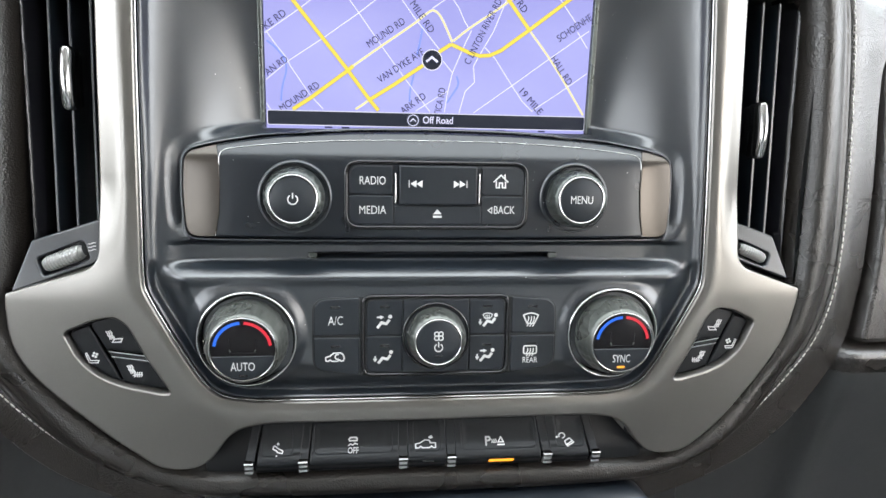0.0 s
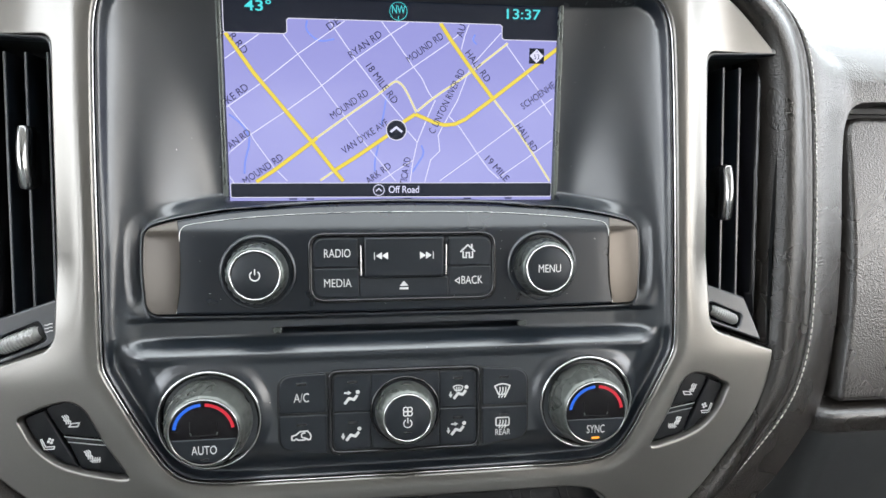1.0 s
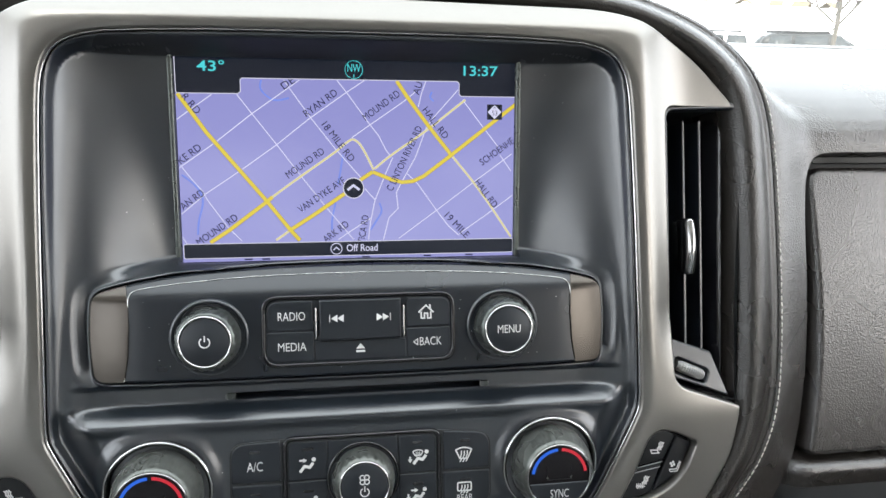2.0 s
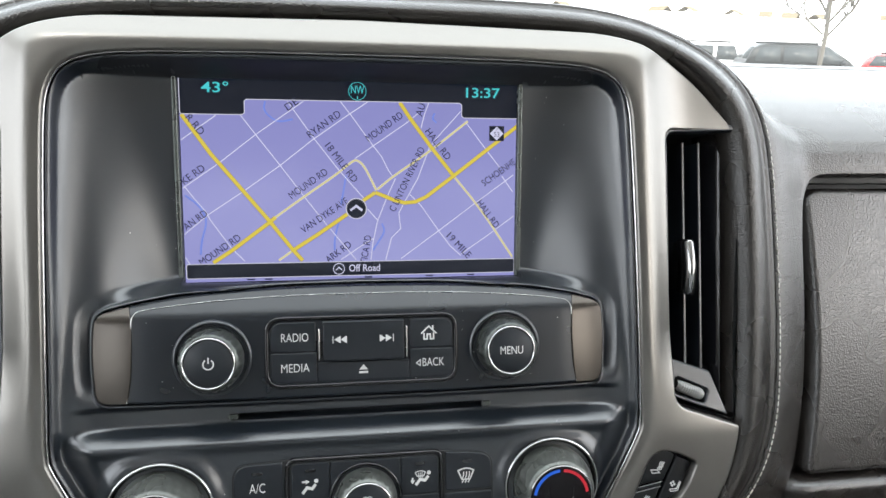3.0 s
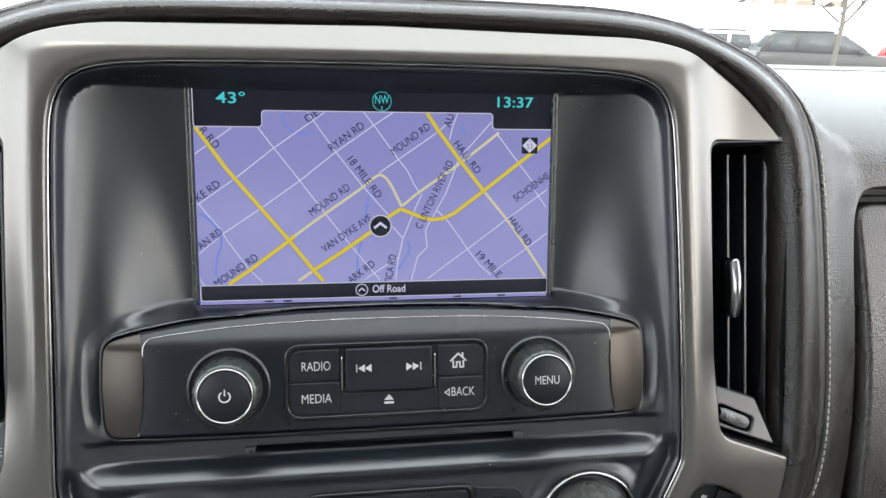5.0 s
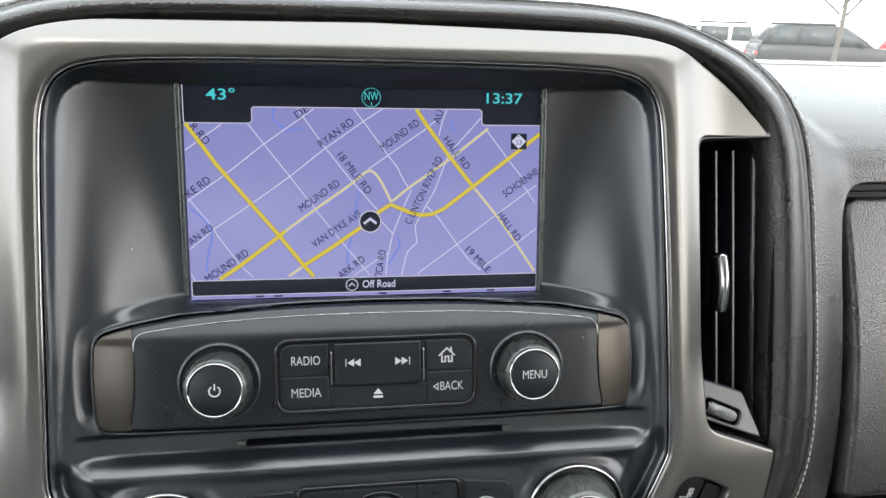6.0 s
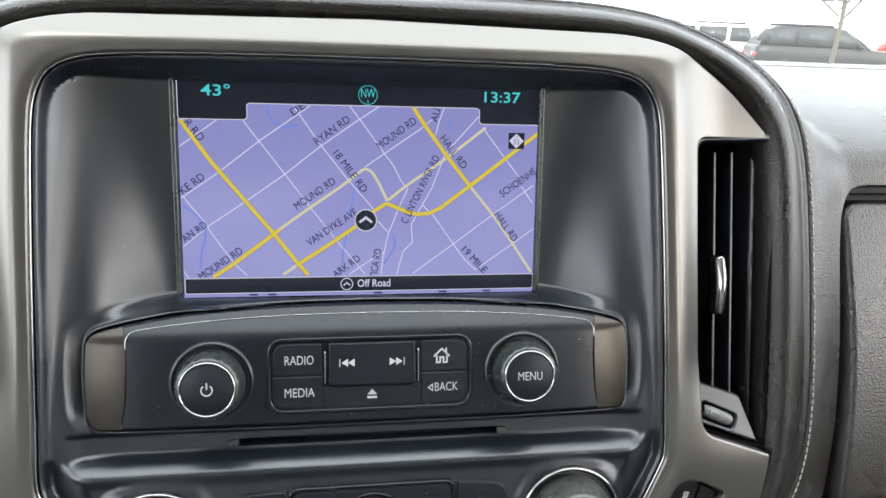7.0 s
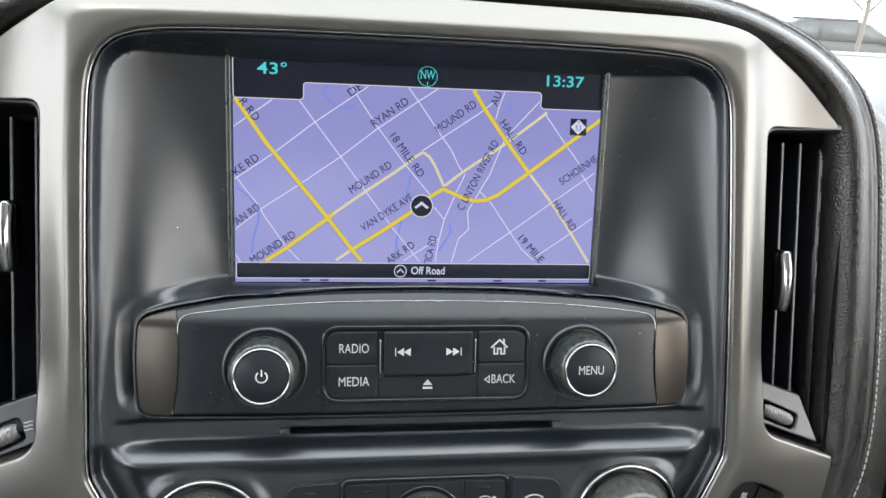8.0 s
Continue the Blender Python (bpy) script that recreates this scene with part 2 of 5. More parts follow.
    for (i, j) in count:
        if (j, i) not in count and thick > 0:
            for n in (i, j):
                if n not in low:
                    base = (top[n] - thick) if drop is None else drop
                    low[n] = bm.verts.new(P3(*co[n], base))
                    flat = Vector((nrm[n][0], 0, nrm[n][1]))
                    low[n][lay] = flat.normalized() if flat.length > 0.1 else Vector((0, 0, 1))
            bm.faces.new([vs[j], vs[i], low[i], low[j]])
    bmesh.ops.delete(bm, geom=[v for v in bm.verts if not v.link_faces], context="VERTS")
    return bm


def pad(outline, w, thick=3.0, roll=0.6, step=4.0, dome=0.0):
    """A moulded key or plate of even height."""
    return skin(outline, lambda x, v, d: w + dome * np.minimum(d, 8) / 8, step=step, roll=roll, thick=thick)


def lathe(rings, n=72, x=0.0, v=0.0, ribs=None):
    """Turned about the axis that stands out of the stack: rings of (radius, w). ribs(angle, k) scales the radius of ring k."""
    bm = bmesh.new()
    rows = []
    for k, (r, w) in enumerate(rings):
        if r <= 1e-6:
            rows.append([bm.verts.new(P3(x, v, w))])
            continue
        row = []
        for i in range(n):
            a = 2 * math.pi * i / n
            f = ribs(a, k) if ribs else 1.0
            row.append(bm.verts.new(P3(x + r * f * math.cos(a), v + r * f * math.sin(a), w)))
        rows.append(row)
    for a, b in zip(rows, rows[1:]):
        for i in range(n):
            j = (i + 1) % n
            if len(a) == 1:
                bm.faces.new([a[0], b[j], b[i]])
            elif len(b) == 1:
                bm.faces.new([a[i], a[j], b[0]])
            else:
                bm.faces.new([a[i], a[j], b[j], b[i]])
    bmesh.ops.recalc_face_normals(bm, faces=bm.faces)
    return bm


def ribbon(bm, pts, width, w, thick=0.12, closed=False):
    """A raised printed line along points (x, v)."""
    p = np.array(pts, float)
    n = len(p)
    left, right = [], []
    for i in range(n):
        a = p[i - 1] if i or closed else p[i]
        b = p[(i + 1) % n] if i < n - 1 or closed else p[i]
        t0, t1 = p[i] - a, b - p[i]
        t0 = t0 / (np.linalg.norm(t0) + 1e-9)
        t1 = t1 / (np.linalg.norm(t1) + 1e-9)
        t = t0 + t1
        t /= np.linalg.norm(t) + 1e-9
        nn = np.array([-t[1], t[0]])
        m = width / 2 / max(0.5, abs(nn @ np.array([-t1[1], t1[0]])) if np.linalg.norm(t1) > 0.5 else 1)
        left.append(p[i] + nn * m)
        right.append(p[i] - nn * m)
    top = [(bm.verts.new(P3(*l, w)), bm.verts.new(P3(*r, w))) for l, r in zip(left, right)]
    low = [(bm.verts.new(P3(*l, w - thick)), bm.verts.new(P3(*r, w - thick))) for l, r in zip(left, right)]
    for i in range(n if closed else n - 1):
        j = (i + 1) % n
        bm.faces.new([top[i][0], top[i][1], top[j][1], top[j][0]])
        bm.faces.new([top[i][0], top[j][0], low[j][0], low[i][0]])
        bm.faces.new([top[j][1], top[i][1], low[i][1], low[j][1]])
    return bm


def blot(bm, pts, w, thick=0.12):
    """A raised printed patch."""
    up = [bm.verts.new(P3(x, v, w)) for x, v in pts]
    f = bm.faces.new(up)
    if f.normal.y > 0 or sum((a[0] * b[1] - b[0] * a[1]) for a, b in zip(pts, pts[1:] + pts[:1])) < 0:
        f.normal_flip()
    dn = [bm.verts.new(P3(x, v, w - thick)) for x, v in pts]
    for i in range(len(pts)):
        j = (i + 1) % len(pts)
        bm.faces.new([up[i], up[j], dn[j], dn[i]])
    return bm


def disc(x, v, r, n=20):
    return [(x + r * math.cos(2 * math.pi * i / n), v + r * math.sin(2 * math.pi * i / n)) for i in range(n)]


def arc(x, v, r, a0, a1, n=16):
    return [(x + r * math.cos(radians(a0 + (a1 - a0) * i / n)), v + r * math.sin(radians(a0 + (a1 - a0) * i / n))) for i in range(n + 1)]


def words(text, cap, x, v, w, mat, parent, turn=0.0, squeeze=0.85, name="lettering", bold=0.0, align="CENTER", span=0.0):
    """Printed words in the built-in font: cap is the height of a capital in millimetres."""
    cu = bpy.data.curves.new(name, "FONT")
    bold = bold - 0.03 if mat is PRINT else bold
    cu.body, cu.align_x, cu.align_y = text, align, "CENTER"
    cu.size, cu.extrude, cu.offset, cu.resolution_u = cap / 0.69 * MM, 0.00006, bold * MM, 4
    tmp = bpy.data.objects.new(name, cu)
    scene.collection.objects.link(tmp)
    bpy.context.view_layer.update()
    me = bpy.data.meshes.new_from_object(tmp.evaluated_get(bpy.context.evaluated_depsgraph_get()))
    bpy.data.objects.remove(tmp)
    if span:
        xs = [p.co.x for p in me.vertices]
        squeeze = span * MM / (max(xs) - min(xs))
    me.transform(pose(x * MM, -w * MM, v * MM, 90) @ pose(0, 0, 0, 0, 0, turn) @ Matrix.Diagonal((squeeze, 1, 1, 1)))
    me.materials.clear()
    me.materials.append(mat)
    me.name = name
    ob = new(name, me)
    ob.parent = parent
    return ob


def step01(a):
    a = np.clip(a, 0, 1)
    return a * a * (3 - 2 * a)

# ---- the stack's outlines, in millimetres ----
RIM_HALF = [(0, 153.6), (60, 153.4), (98, 152.6), (121, 150.8), (133, 145.5), (138.8, 134), (140.4, 116), (142.8, 60), (144.4, 0), (145, -34), (143, -41.5), (121, -81.5), (112, -92), (99, -95.8), (60, -96.3), (0, -96.3)]


def flare(x, v):
    """The driver's upper side of the rim stands a little further out."""
    return 2.6 * step01((-x - 100) / 35) * step01((v - 20) / 80)


RIM_LOOP = [(x - float(flare(x, v)), v) for x, v in mirrored(RIM_HALF)]
RIM = smooth_loop(RIM_LOOP, 1.0, 3)
RIM_FINE = smooth_loop(RIM_LOOP, 0.4, 5)
SILVER_HALF = rounded([(0, 173, 0), (136, 170.5, 60), (176, 153, 20), (203, 125, 6), (204, 121.5, 0), (163.5, 121.5, 6), (165.5, -26.5, 8), (203.5, -39.8, 1), (203, -45, 2), (198.5, -66, 12), (185, -88, 12), (160, -118.5, 14), (140, -133.5, 8), (119, -133, 10), (104, -112, 18), (88, -108.6, 10), (0, -109, 0)])


def lean(pts):
    """The driver's side of the surround flares a little wider towards its foot."""
    return [(x - 13 * float(step01((-x - 150) / 50) * step01((20 - v) / 110)), v) for x, v in (q[:2] for q in pts)]


SILVER_OUT = resample(lean(mirrored(SILVER_HALF)), 1.0)


def screen_plane(v):
    return -32 + (v - 43) * (10 / 103)


def shelf_arch(ax):
    """The upper edge of the radio shelf, turned down in a quarter round at both ends."""
    turn = np.clip(np.asarray(ax, float) - 123, 0, 12.8)
    return 44.5 - 10.0 * np.minimum(np.asarray(ax, float) / 125, 1.1) ** 4 - (13 - np.sqrt(169 - turn**2))


# outline of the radio's face plate
PLATE = resample(rounded(mirrored([(0, 41.9, 0), (45, 41.3, 30), (86, 38.4, 30), (112, 33.8, 10), (125.0, 30.2, 5), (126.2, 12, 12), (124.6, -11.4, 6), (60, -11.9, 20), (0, -11.9, 0)]), 8), 1.3)


def surround_height(x, v, d):
    ax = np.abs(x)
    q = np.stack([x, v], 1)
    # display well: rolls over the rim, then a long wall falls to the screen, flatter as it nears it
    rim = np.maximum(np.interp(v, [0, 60, 120, 150], [143, 141.6, 139.2, 138.4]) + flare(x, v) - ax, 0)
    drop = 2.6 * (1 - np.exp(-((rim / 2.6) ** 1.3)))
    lid = step01((152.4 - v) / 7.8)
    out = step01((ax - 88) / 40)
    amp = (1 - out) * step01((v + 12) / 48) + out * np.clip((v + 10) / 160, 0, 1)
    deep = (-screen_plane(np.maximum(v, 43)) - 3.7 - 2.6) * (1 - (1 - np.minimum(rim / 49, 1)) ** 3.0)
    well = -1.5 - (drop + deep * amp) * lid
    ends = step01((128 - ax) / 14) * (1 - step01((v + 17) / 20))
    well = -5.4 * ends + well * (1 - ends)
    # radio shelf: a shoulder below the screen; at both ends a dished moat round the plate with a thin lip
    f_mid = step01((shelf_arch(ax) + 1.0 - v) / 5.0)
    gap = np.where(inside(q, PLATE), 0, away(q, PLATE))
    f_end = 1 - step01((gap - 1.0) / 9.0)
    k = step01((ax - 60) / 40)
    f = f_mid * (1 - k) + f_end * k
    crest = -5.4 - 1.6 * step01((v - 25) / 12) * (1 - step01((ax - 80) / 40)) - 5.2 * k * step01((v + 14) / 14) + 2.0 * np.exp(-(((gap - 1.5) / 0.8) ** 2))
    crest = crest - 9.0 * (1 - step01(gap / 0.7))
    w = well * (1 - f) + crest * f
    # groove with the disc slot, then the roll above the climate controls
    groove = step01((-13.0 - v) / 4) * (1 - step01((-25 - v) / 4))
    w = w - 3.0 * groove * step01((138 - ax) / 12)
    low = step01((-23.0 - v) / 9.0)
    inset = step01((d - 3) / 17)
    bulge = -5.5 + 7.3 * inset + 1.2 * np.exp(-((v + 32.5) / 3.2) ** 2) * inset
    w = w * (1 - low) + bulge * low
    # raised cowls round the three climate knobs
    for kx, kr in ((-96, 31.5), (95.2, 31.5), (0, 21)):
        r = np.hypot(x - kx, (v + 61.5) * 1.0 - 1.0)
        w = w + (2.2 if kr > 30 else 0.8) * step01((kr - r) / 7) * step01((-33 - v) / 7)
    # edge lip beside the silver trim
    lip = 1 - step01((d - 0.5) / 3.5)
    return w * (1 - lip) + (-0.6) * lip


def silver_height(x, v, d):
    """An inner facet rises to a crisp crease; beyond it the top bar and the shoulders fall back."""
    di = away(np.stack([x, v], 1), RIM_FINE)
    side = np.abs(x) - flare(x, v) - np.interp(v, [-30, 20, 100, 150], [152, 151, 147.5, 145.5])
    top = v - 157.5
    far = 6.0 * np.log(np.exp(np.clip(side, -90, 60) / 6.0) + np.exp(np.clip(top, -90, 60) / 6.0)) - 1.0
    k = step01((v + 55) / 50)
    past = far * k + (di - 6.5) * (1 - k)
    past = 1.6 * np.log1p(np.exp(np.clip(past, -40, 80) / 1.6))
    high = step01((v + 44) / 62)
    fall = 13.0 * high + 3.4 * (1 - high)
    outer = 2.6 - fall * (1 - np.exp(-((past / (15 + 14 * (1 - high))) ** 1.45)))
    return outer - 0.28 * 1.1 * np.log1p(np.exp(np.clip((5.6 - di) / 1.1, -40, 40)))


SEAT_L = rounded([(134.8, -91.2, 1.2), (146, -72, 2), (153.5, -55.5, 5), (160, -51.6, 6), (170, -53.8, 3), (182.5, -59.8, 2.5), (176.5, -74, 8), (168, -82.5, 9), (157, -87.5, 6), (140, -91.4, 1.2)])


def seat_side(pts, s):
    """Lays the seat switch's plan on the passenger's (1) or the driver's (-1) wing."""
    if s > 0:
        return [(132 + (x - 134.8) * 0.965, v + 1.9) for x, v in pts]
    return [(-134.2 - (x - 134.8) * 1.06, v) for x, v in pts]


SEAT_POCKETS = [resample(seat_side(SEAT_L, s), 1.1) for s in (1, -1)]

def spaced(pts, least):
    """Drops the points that lie closer than least to an earlier one."""
    cells, kept = {}, []
    for x, v in pts:
        i, j = math.floor(x / least), math.floor(v / least)
        near = (q for a in (i - 1, i, i + 1) for b in (j - 1, j, j + 1) for q in cells.get((a, b), ()))
        if all(math.hypot(x - q[0], v - q[1]) >= least for q in near):
            cells.setdefault((i, j), []).append((x, v))
            kept.append((x, v))
    return kept


# the black moulding that carries the screen, radio and climate controls
surround = thing("center_stack", PANEL.copy(), "satin black moulded centre stack panel of a truck dashboard", "dashboard panel")
slot = resample(box(-62, 62, -23.2, -20.6, 1.2), 0.45)
screen_hole = resample(box(-88.8, 87.2, 42.6, 146.4, 0.8), 2.0)
guide = []
for off in np.arange(-4.6, 1.8, 0.75):
    guide += [(x, float(shelf_arch(abs(x))) + off) for x in np.arange(-142, 142.1, 1.3)]
_t = np.roll(PLATE, -1, 0) - np.roll(PLATE, 1, 0)
_t /= np.linalg.norm(_t, axis=1)[:, None]
for off in (*np.arange(0.4, 3.6, 0.5), *np.arange(4.2, 13.5, 1.1)):
    ring = PLATE + np.stack([-_t[:, 1], _t[:, 0]], 1) * off
    ring = ring if away(ring, PLATE)[0] > 0 and not inside(ring, PLATE)[0] else PLATE - np.stack([-_t[:, 1], _t[:, 0]], 1) * off
    guide += [tuple(p) for p in ring if abs(p[0]) > 60]
for ax in (*np.arange(91.4, 116, 2.0), *np.arange(116, 143.2, 1.4)):
    guide += [(s * ax, v) for s in (1, -1) for v in np.arange(40, 150, 2.2)]
for v in (*np.arange(-17.4, -12.6, 0.8), *np.arange(-40.5, -21.5, 1.0)):
    guide += [(x, v) for x in np.arange(-142, 142.1, 1.6) if abs(x) > 65 or abs(v + 21.9) > 3.2]
for inset in np.arange(0.8, 21, 1.1):
    tang = np.roll(RIM, -1, 0) - np.roll(RIM, 1, 0)
    tang /= np.linalg.norm(tang, axis=1)[:, None]
    ring = RIM + np.stack([tang[:, 1], -tang[:, 0]], 1) * inset
    guide += [tuple(p) for p, low in zip(ring, ring[:, 1]) if low < -20 or inset < 5]
for kx, r0, r1 in ((-96, 22, 36), (96, 22, 36)):
    for r in np.arange(r0, r1, 1.0):
        guide += [(kx + r * math.cos(a), -60.5 + r * math.sin(a)) for a in np.arange(0, 6.28, 1.6 / r)]
guide = spaced(guide, 0.49)
part("panel", skin(RIM, surround_height, holes=[slot, screen_hole], step=2.2, roll=0.8, thick=14, guides=guide), SATIN_BLACK, surround)
# added matte sheet under the display well's upper lip dulls the screen's reflection
bm = bmesh.new()
_rows = []
for _v in np.linspace(145.2, 151.0, 12):
    _xs = np.linspace(-1, 1, 90) * (124 - 1.6 * max(0.0, _v - 146))
    _h = surround_height(_xs, np.full(90, _v), away(np.stack([_xs, np.full(90, _v)], 1), RIM))
    _rows.append([bm.verts.new(P3(x, _v, h + 0.25)) for x, h in zip(_xs, _h)])
for _a, _b in zip(_rows, _rows[1:]):
    for _k in range(89):
        bm.faces.new([_a[_k], _a[_k + 1], _b[_k + 1], _b[_k]])
part("lid_dulling_sheet", bm, LID_BLACK, surround)
bm = pad(box(-64, 64, -25, -18, 1), -30, thick=2)
part("slot_backing", bm, DEEP_BLACK, surround)

# silver trim ring
tang = np.roll(RIM, -1, 0) - np.roll(RIM, 1, 0)
tang /= np.linalg.norm(tang, axis=1)[:, None]
RIM_GAP = RIM + np.stack([-tang[:, 1], tang[:, 0]], 1) * 1.1
silver = thing("silver_trim", PANEL.copy(), "silver painted trim frame round the centre stack", "dashboard trim")
rings = [tuple(p) for off in np.arange(2.4, 14, 1.0) for p in RIM[::2] + np.stack([-tang[::2, 1], tang[::2, 0]], 1) * off]
part("frame", skin(SILVER_OUT, silver_height, holes=[RIM_GAP, *SEAT_POCKETS], step=2.6, roll=1.3, thick=10, guides=rings), SILVER, silver)

# chrome ribbon standing in for the highlight on the trim's rolled inner edge
bead = bmesh.new()
ribbon(bead, [tuple(q) for q in RIM + np.stack([-tang[:, 1], tang[:, 0]], 1) * 0.75], 0.7, 0.35, 1.2, closed=True)
part("edge_highlight", bead, RING_CHROME, silver, "thin chrome line standing in for the inner edge's highlight")

# padded leather hood round the whole
HOOD_IN = [(0, 172), (60, 172), (136, 169.5), (174, 153.5), (192, 137.4), (200, 121.6), (203.4, 100), (206, 40), (205, -20), (203.5, -44), (199, -66), (185.5, -88), (160, -119.5), (142, -133.5), (119, -139), (90, -139.5), (45, -139.5), (0, -139.5)]
HOOD_MID = [(0, 190.2), (60, 190.2), (134, 188.4), (182, 173.2), (210, 156), (225, 136), (232, 109), (236, 45), (237.5, -6), (235.5, -44), (227.5, -71), (212, -93), (184, -123.5), (160, -142.5), (130, -153.5), (90, -156), (45, -156.5), (0, -156.5)]


def closed_half(half):
    return list(half) + [(-x, v) for x, v in reversed(half[1:-1])]


HIN, HMID = (smooth_loop(lean(closed_half(h)), 1.7, 3) for h in (HOOD_IN, HOOD_MID))
# the section: 0 at the silver trim, 1 at the seam
CROSS_F = [0.0, 0.06, 0.14, 0.24, 0.34, 0.45, 0.56, 0.66, 0.75, 0.81, 0.86, 0.91, 0.96, 1.0]
CROSS_W = [-24.0, -18.0, -13.2, -9.6, -8.0, -7.8, -8.9, -10.8, -13.4, -15.4, -16.4, -16.2, -16.2, -17.2]
_f = np.linspace(0, 1, 101)
_w = np.convolve(np.pad(np.interp(_f, CROSS_F, CROSS_W), 4, mode="edge"), np.ones(9) / 9, "valid")


def hood_height(x, v, d):
    q = np.stack([x, v], 1)
    di, dm = away(q, HIN), away(q, HMID)
    low = step01((-85 - v) / 45)
    f = di / (di + dm + 1e-6)
    flat = -4.6 - 11.0 * (f - 0.5) ** 2 - 30.0 * np.maximum(f - 0.6, 0) ** 2 - 40.0 * np.maximum(0.3 - f, 0) ** 2
    return np.interp(f, _f, _w) * (1 - low) + flat * low


hood = thing("leather_hood", PANEL.copy(), "black padded leather surround with pale stitching round the centre stack", "dashboard trim")
partner = HMID[[int(np.argmin(np.hypot(*(HMID - q).T))) for q in HIN]]
courses = [tuple(q) for f in (0.05, 0.1, 0.16, 0.23, 0.31, 0.4, 0.5, 0.6, 0.7, 0.78, 0.84, 0.9, 0.96) for q in HIN * (1 - f) + partner * f]
part("padding", skin(HMID, hood_height, holes=[HIN], step=3.0, roll=1.3, thick=22, guides=courses), LEATHER, hood)


def dash_height(x, v, d):
    """The dash skin beside the seam: from the seam's height down to the dashboard's face."""
    dm = away(np.stack([x, v], 1), HMID)
    face = np.interp(v, [-175, -60, 60, 98, 106, 113, 120, 127, 134, 141, 148, 154, 160, 166, 172, 178, 184], [-24, -29, -30, -29, -28.8, -30.0, -33.0, -37.5, -43.5, -50.8, -59.2, -67.4, -76.2, -85.2, -94.6, -104.6, -118.5])
    t = step01(dm / (36 - 27 * step01((v - 118) / 40)))
    return -17.0 * (1 - t) + face * t


def build_stitches():
    bm = bmesh.new()
    tang = np.roll(HMID, -1, 0) - np.roll(HMID, 1, 0)
    tang /= np.linalg.norm(tang, axis=1)[:, None]
    seam = HMID + np.stack([-tang[:, 1], tang[:, 0]], 1) * 1.9
    path = np.column_stack([seam, dash_height(seam[:, 0], seam[:, 1], 2.0)])
    d = np.r_[0, np.cumsum(np.linalg.norm(np.diff(np.vstack([path, path[:1]]), axis=0), axis=1))]
    loop = np.vstack([path, path[:1]])
    s = 0.0
    while s < d[-1] - 4:
        a, b = (np.array([np.interp(q, d, loop[:, k]) for k in range(3)]) for q in (s, s + 3.1))
        s += 3.8
        if a[1] > 168 or (a[1] < -125 and abs(a[0]) < 185):
            continue
        pa, pb = P3(a[0], a[1], a[2] + 0.35), P3(b[0], b[1], b[2] + 0.35)
        ax = (pb - pa).normalized()
        side = ax.cross(Vector((0, -1, 0))).normalized()
        up = side.cross(ax)
        rows = []
        for t, r in ((0, 0.12), (0.2, 0.42), (0.8, 0.42), (1, 0.12)):
            c = pa.lerp(pb, t)
            rows.append([bm.verts.new(c + (side * math.cos(g) + up * math.sin(g)) * r * 0.92 * MM) for g in (0, 1.05, 2.09, 3.14, 4.19, 5.24)])
        for u, w in zip(rows, rows[1:]):
            for k in range(6):
                bm.faces.new([u[k], u[(k + 1) % 6], w[(k + 1) % 6], w[k]])
    return bm


tagged(part("stitching", build_stitches(), THREAD, hood, "pale grey saddle stitching"), kind="stuff")

# ---- dashboard beside the stack ----


def extrude_profile(xs, profile, bend=None):
    """A skin swept across xs from a profile of (v, w); bend(x, v, w) moves its points."""
    bm = bmesh.new()
    rows = []
    for x in xs:
        rows.append([bm.verts.new(P3(x, *(bend(x, v, w) if bend else (v, w)))) for v, w in profile])
    for a, b in zip(rows, rows[1:]):
        for k in range(len(profile) - 1):
            bm.faces.new([a[k], b[k], b[k + 1], a[k + 1]])
    bmesh.ops.recalc_face_normals(bm, faces=bm.faces)
    return bm


def chaikin(p, rounds=2):
    p = np.array(p, float)
    for _ in range(rounds):
        q = np.stack([0.75 * p[:-1] + 0.25 * p[1:], 0.25 * p[:-1] + 0.75 * p[1:]], 1).reshape(-1, 2)
        p = np.vstack([p[:1], q, p[-1:]])
    return [tuple(r) for r in p]


PAD_PROFILE = chaikin([(154, -67.4), (166, -85), (180, -107), (188.5, -131), (194, -162), (197, -205), (194, -300), (172, -450), (150, -560)], 3)
GROOVE_PROFILE = [(102, -60), (60, -64), (0, -62), (-79, -62)]
LEDGE_TOP = chaikin([(-76, -70), (-78.5, -44), (-80.5, -30), (-82.5, -22), (-86, -18.5), (-91, -19.5), (-97, -22.5)], 3)
LEDGE_PROFILE = chaikin([(-96.6, -22.4), (-106, -26), (-160, -50), (-260, -80), (-420, -90)], 3)
dash = thing("dashboard", PANEL.copy(), "black soft-grained dashboard top and lower panels of a truck", "dashboard")
BROW_PROFILE = [(181, -110.8), (182.6, -114.6)] + [p for p in PAD_PROFILE if p[1] < -117]
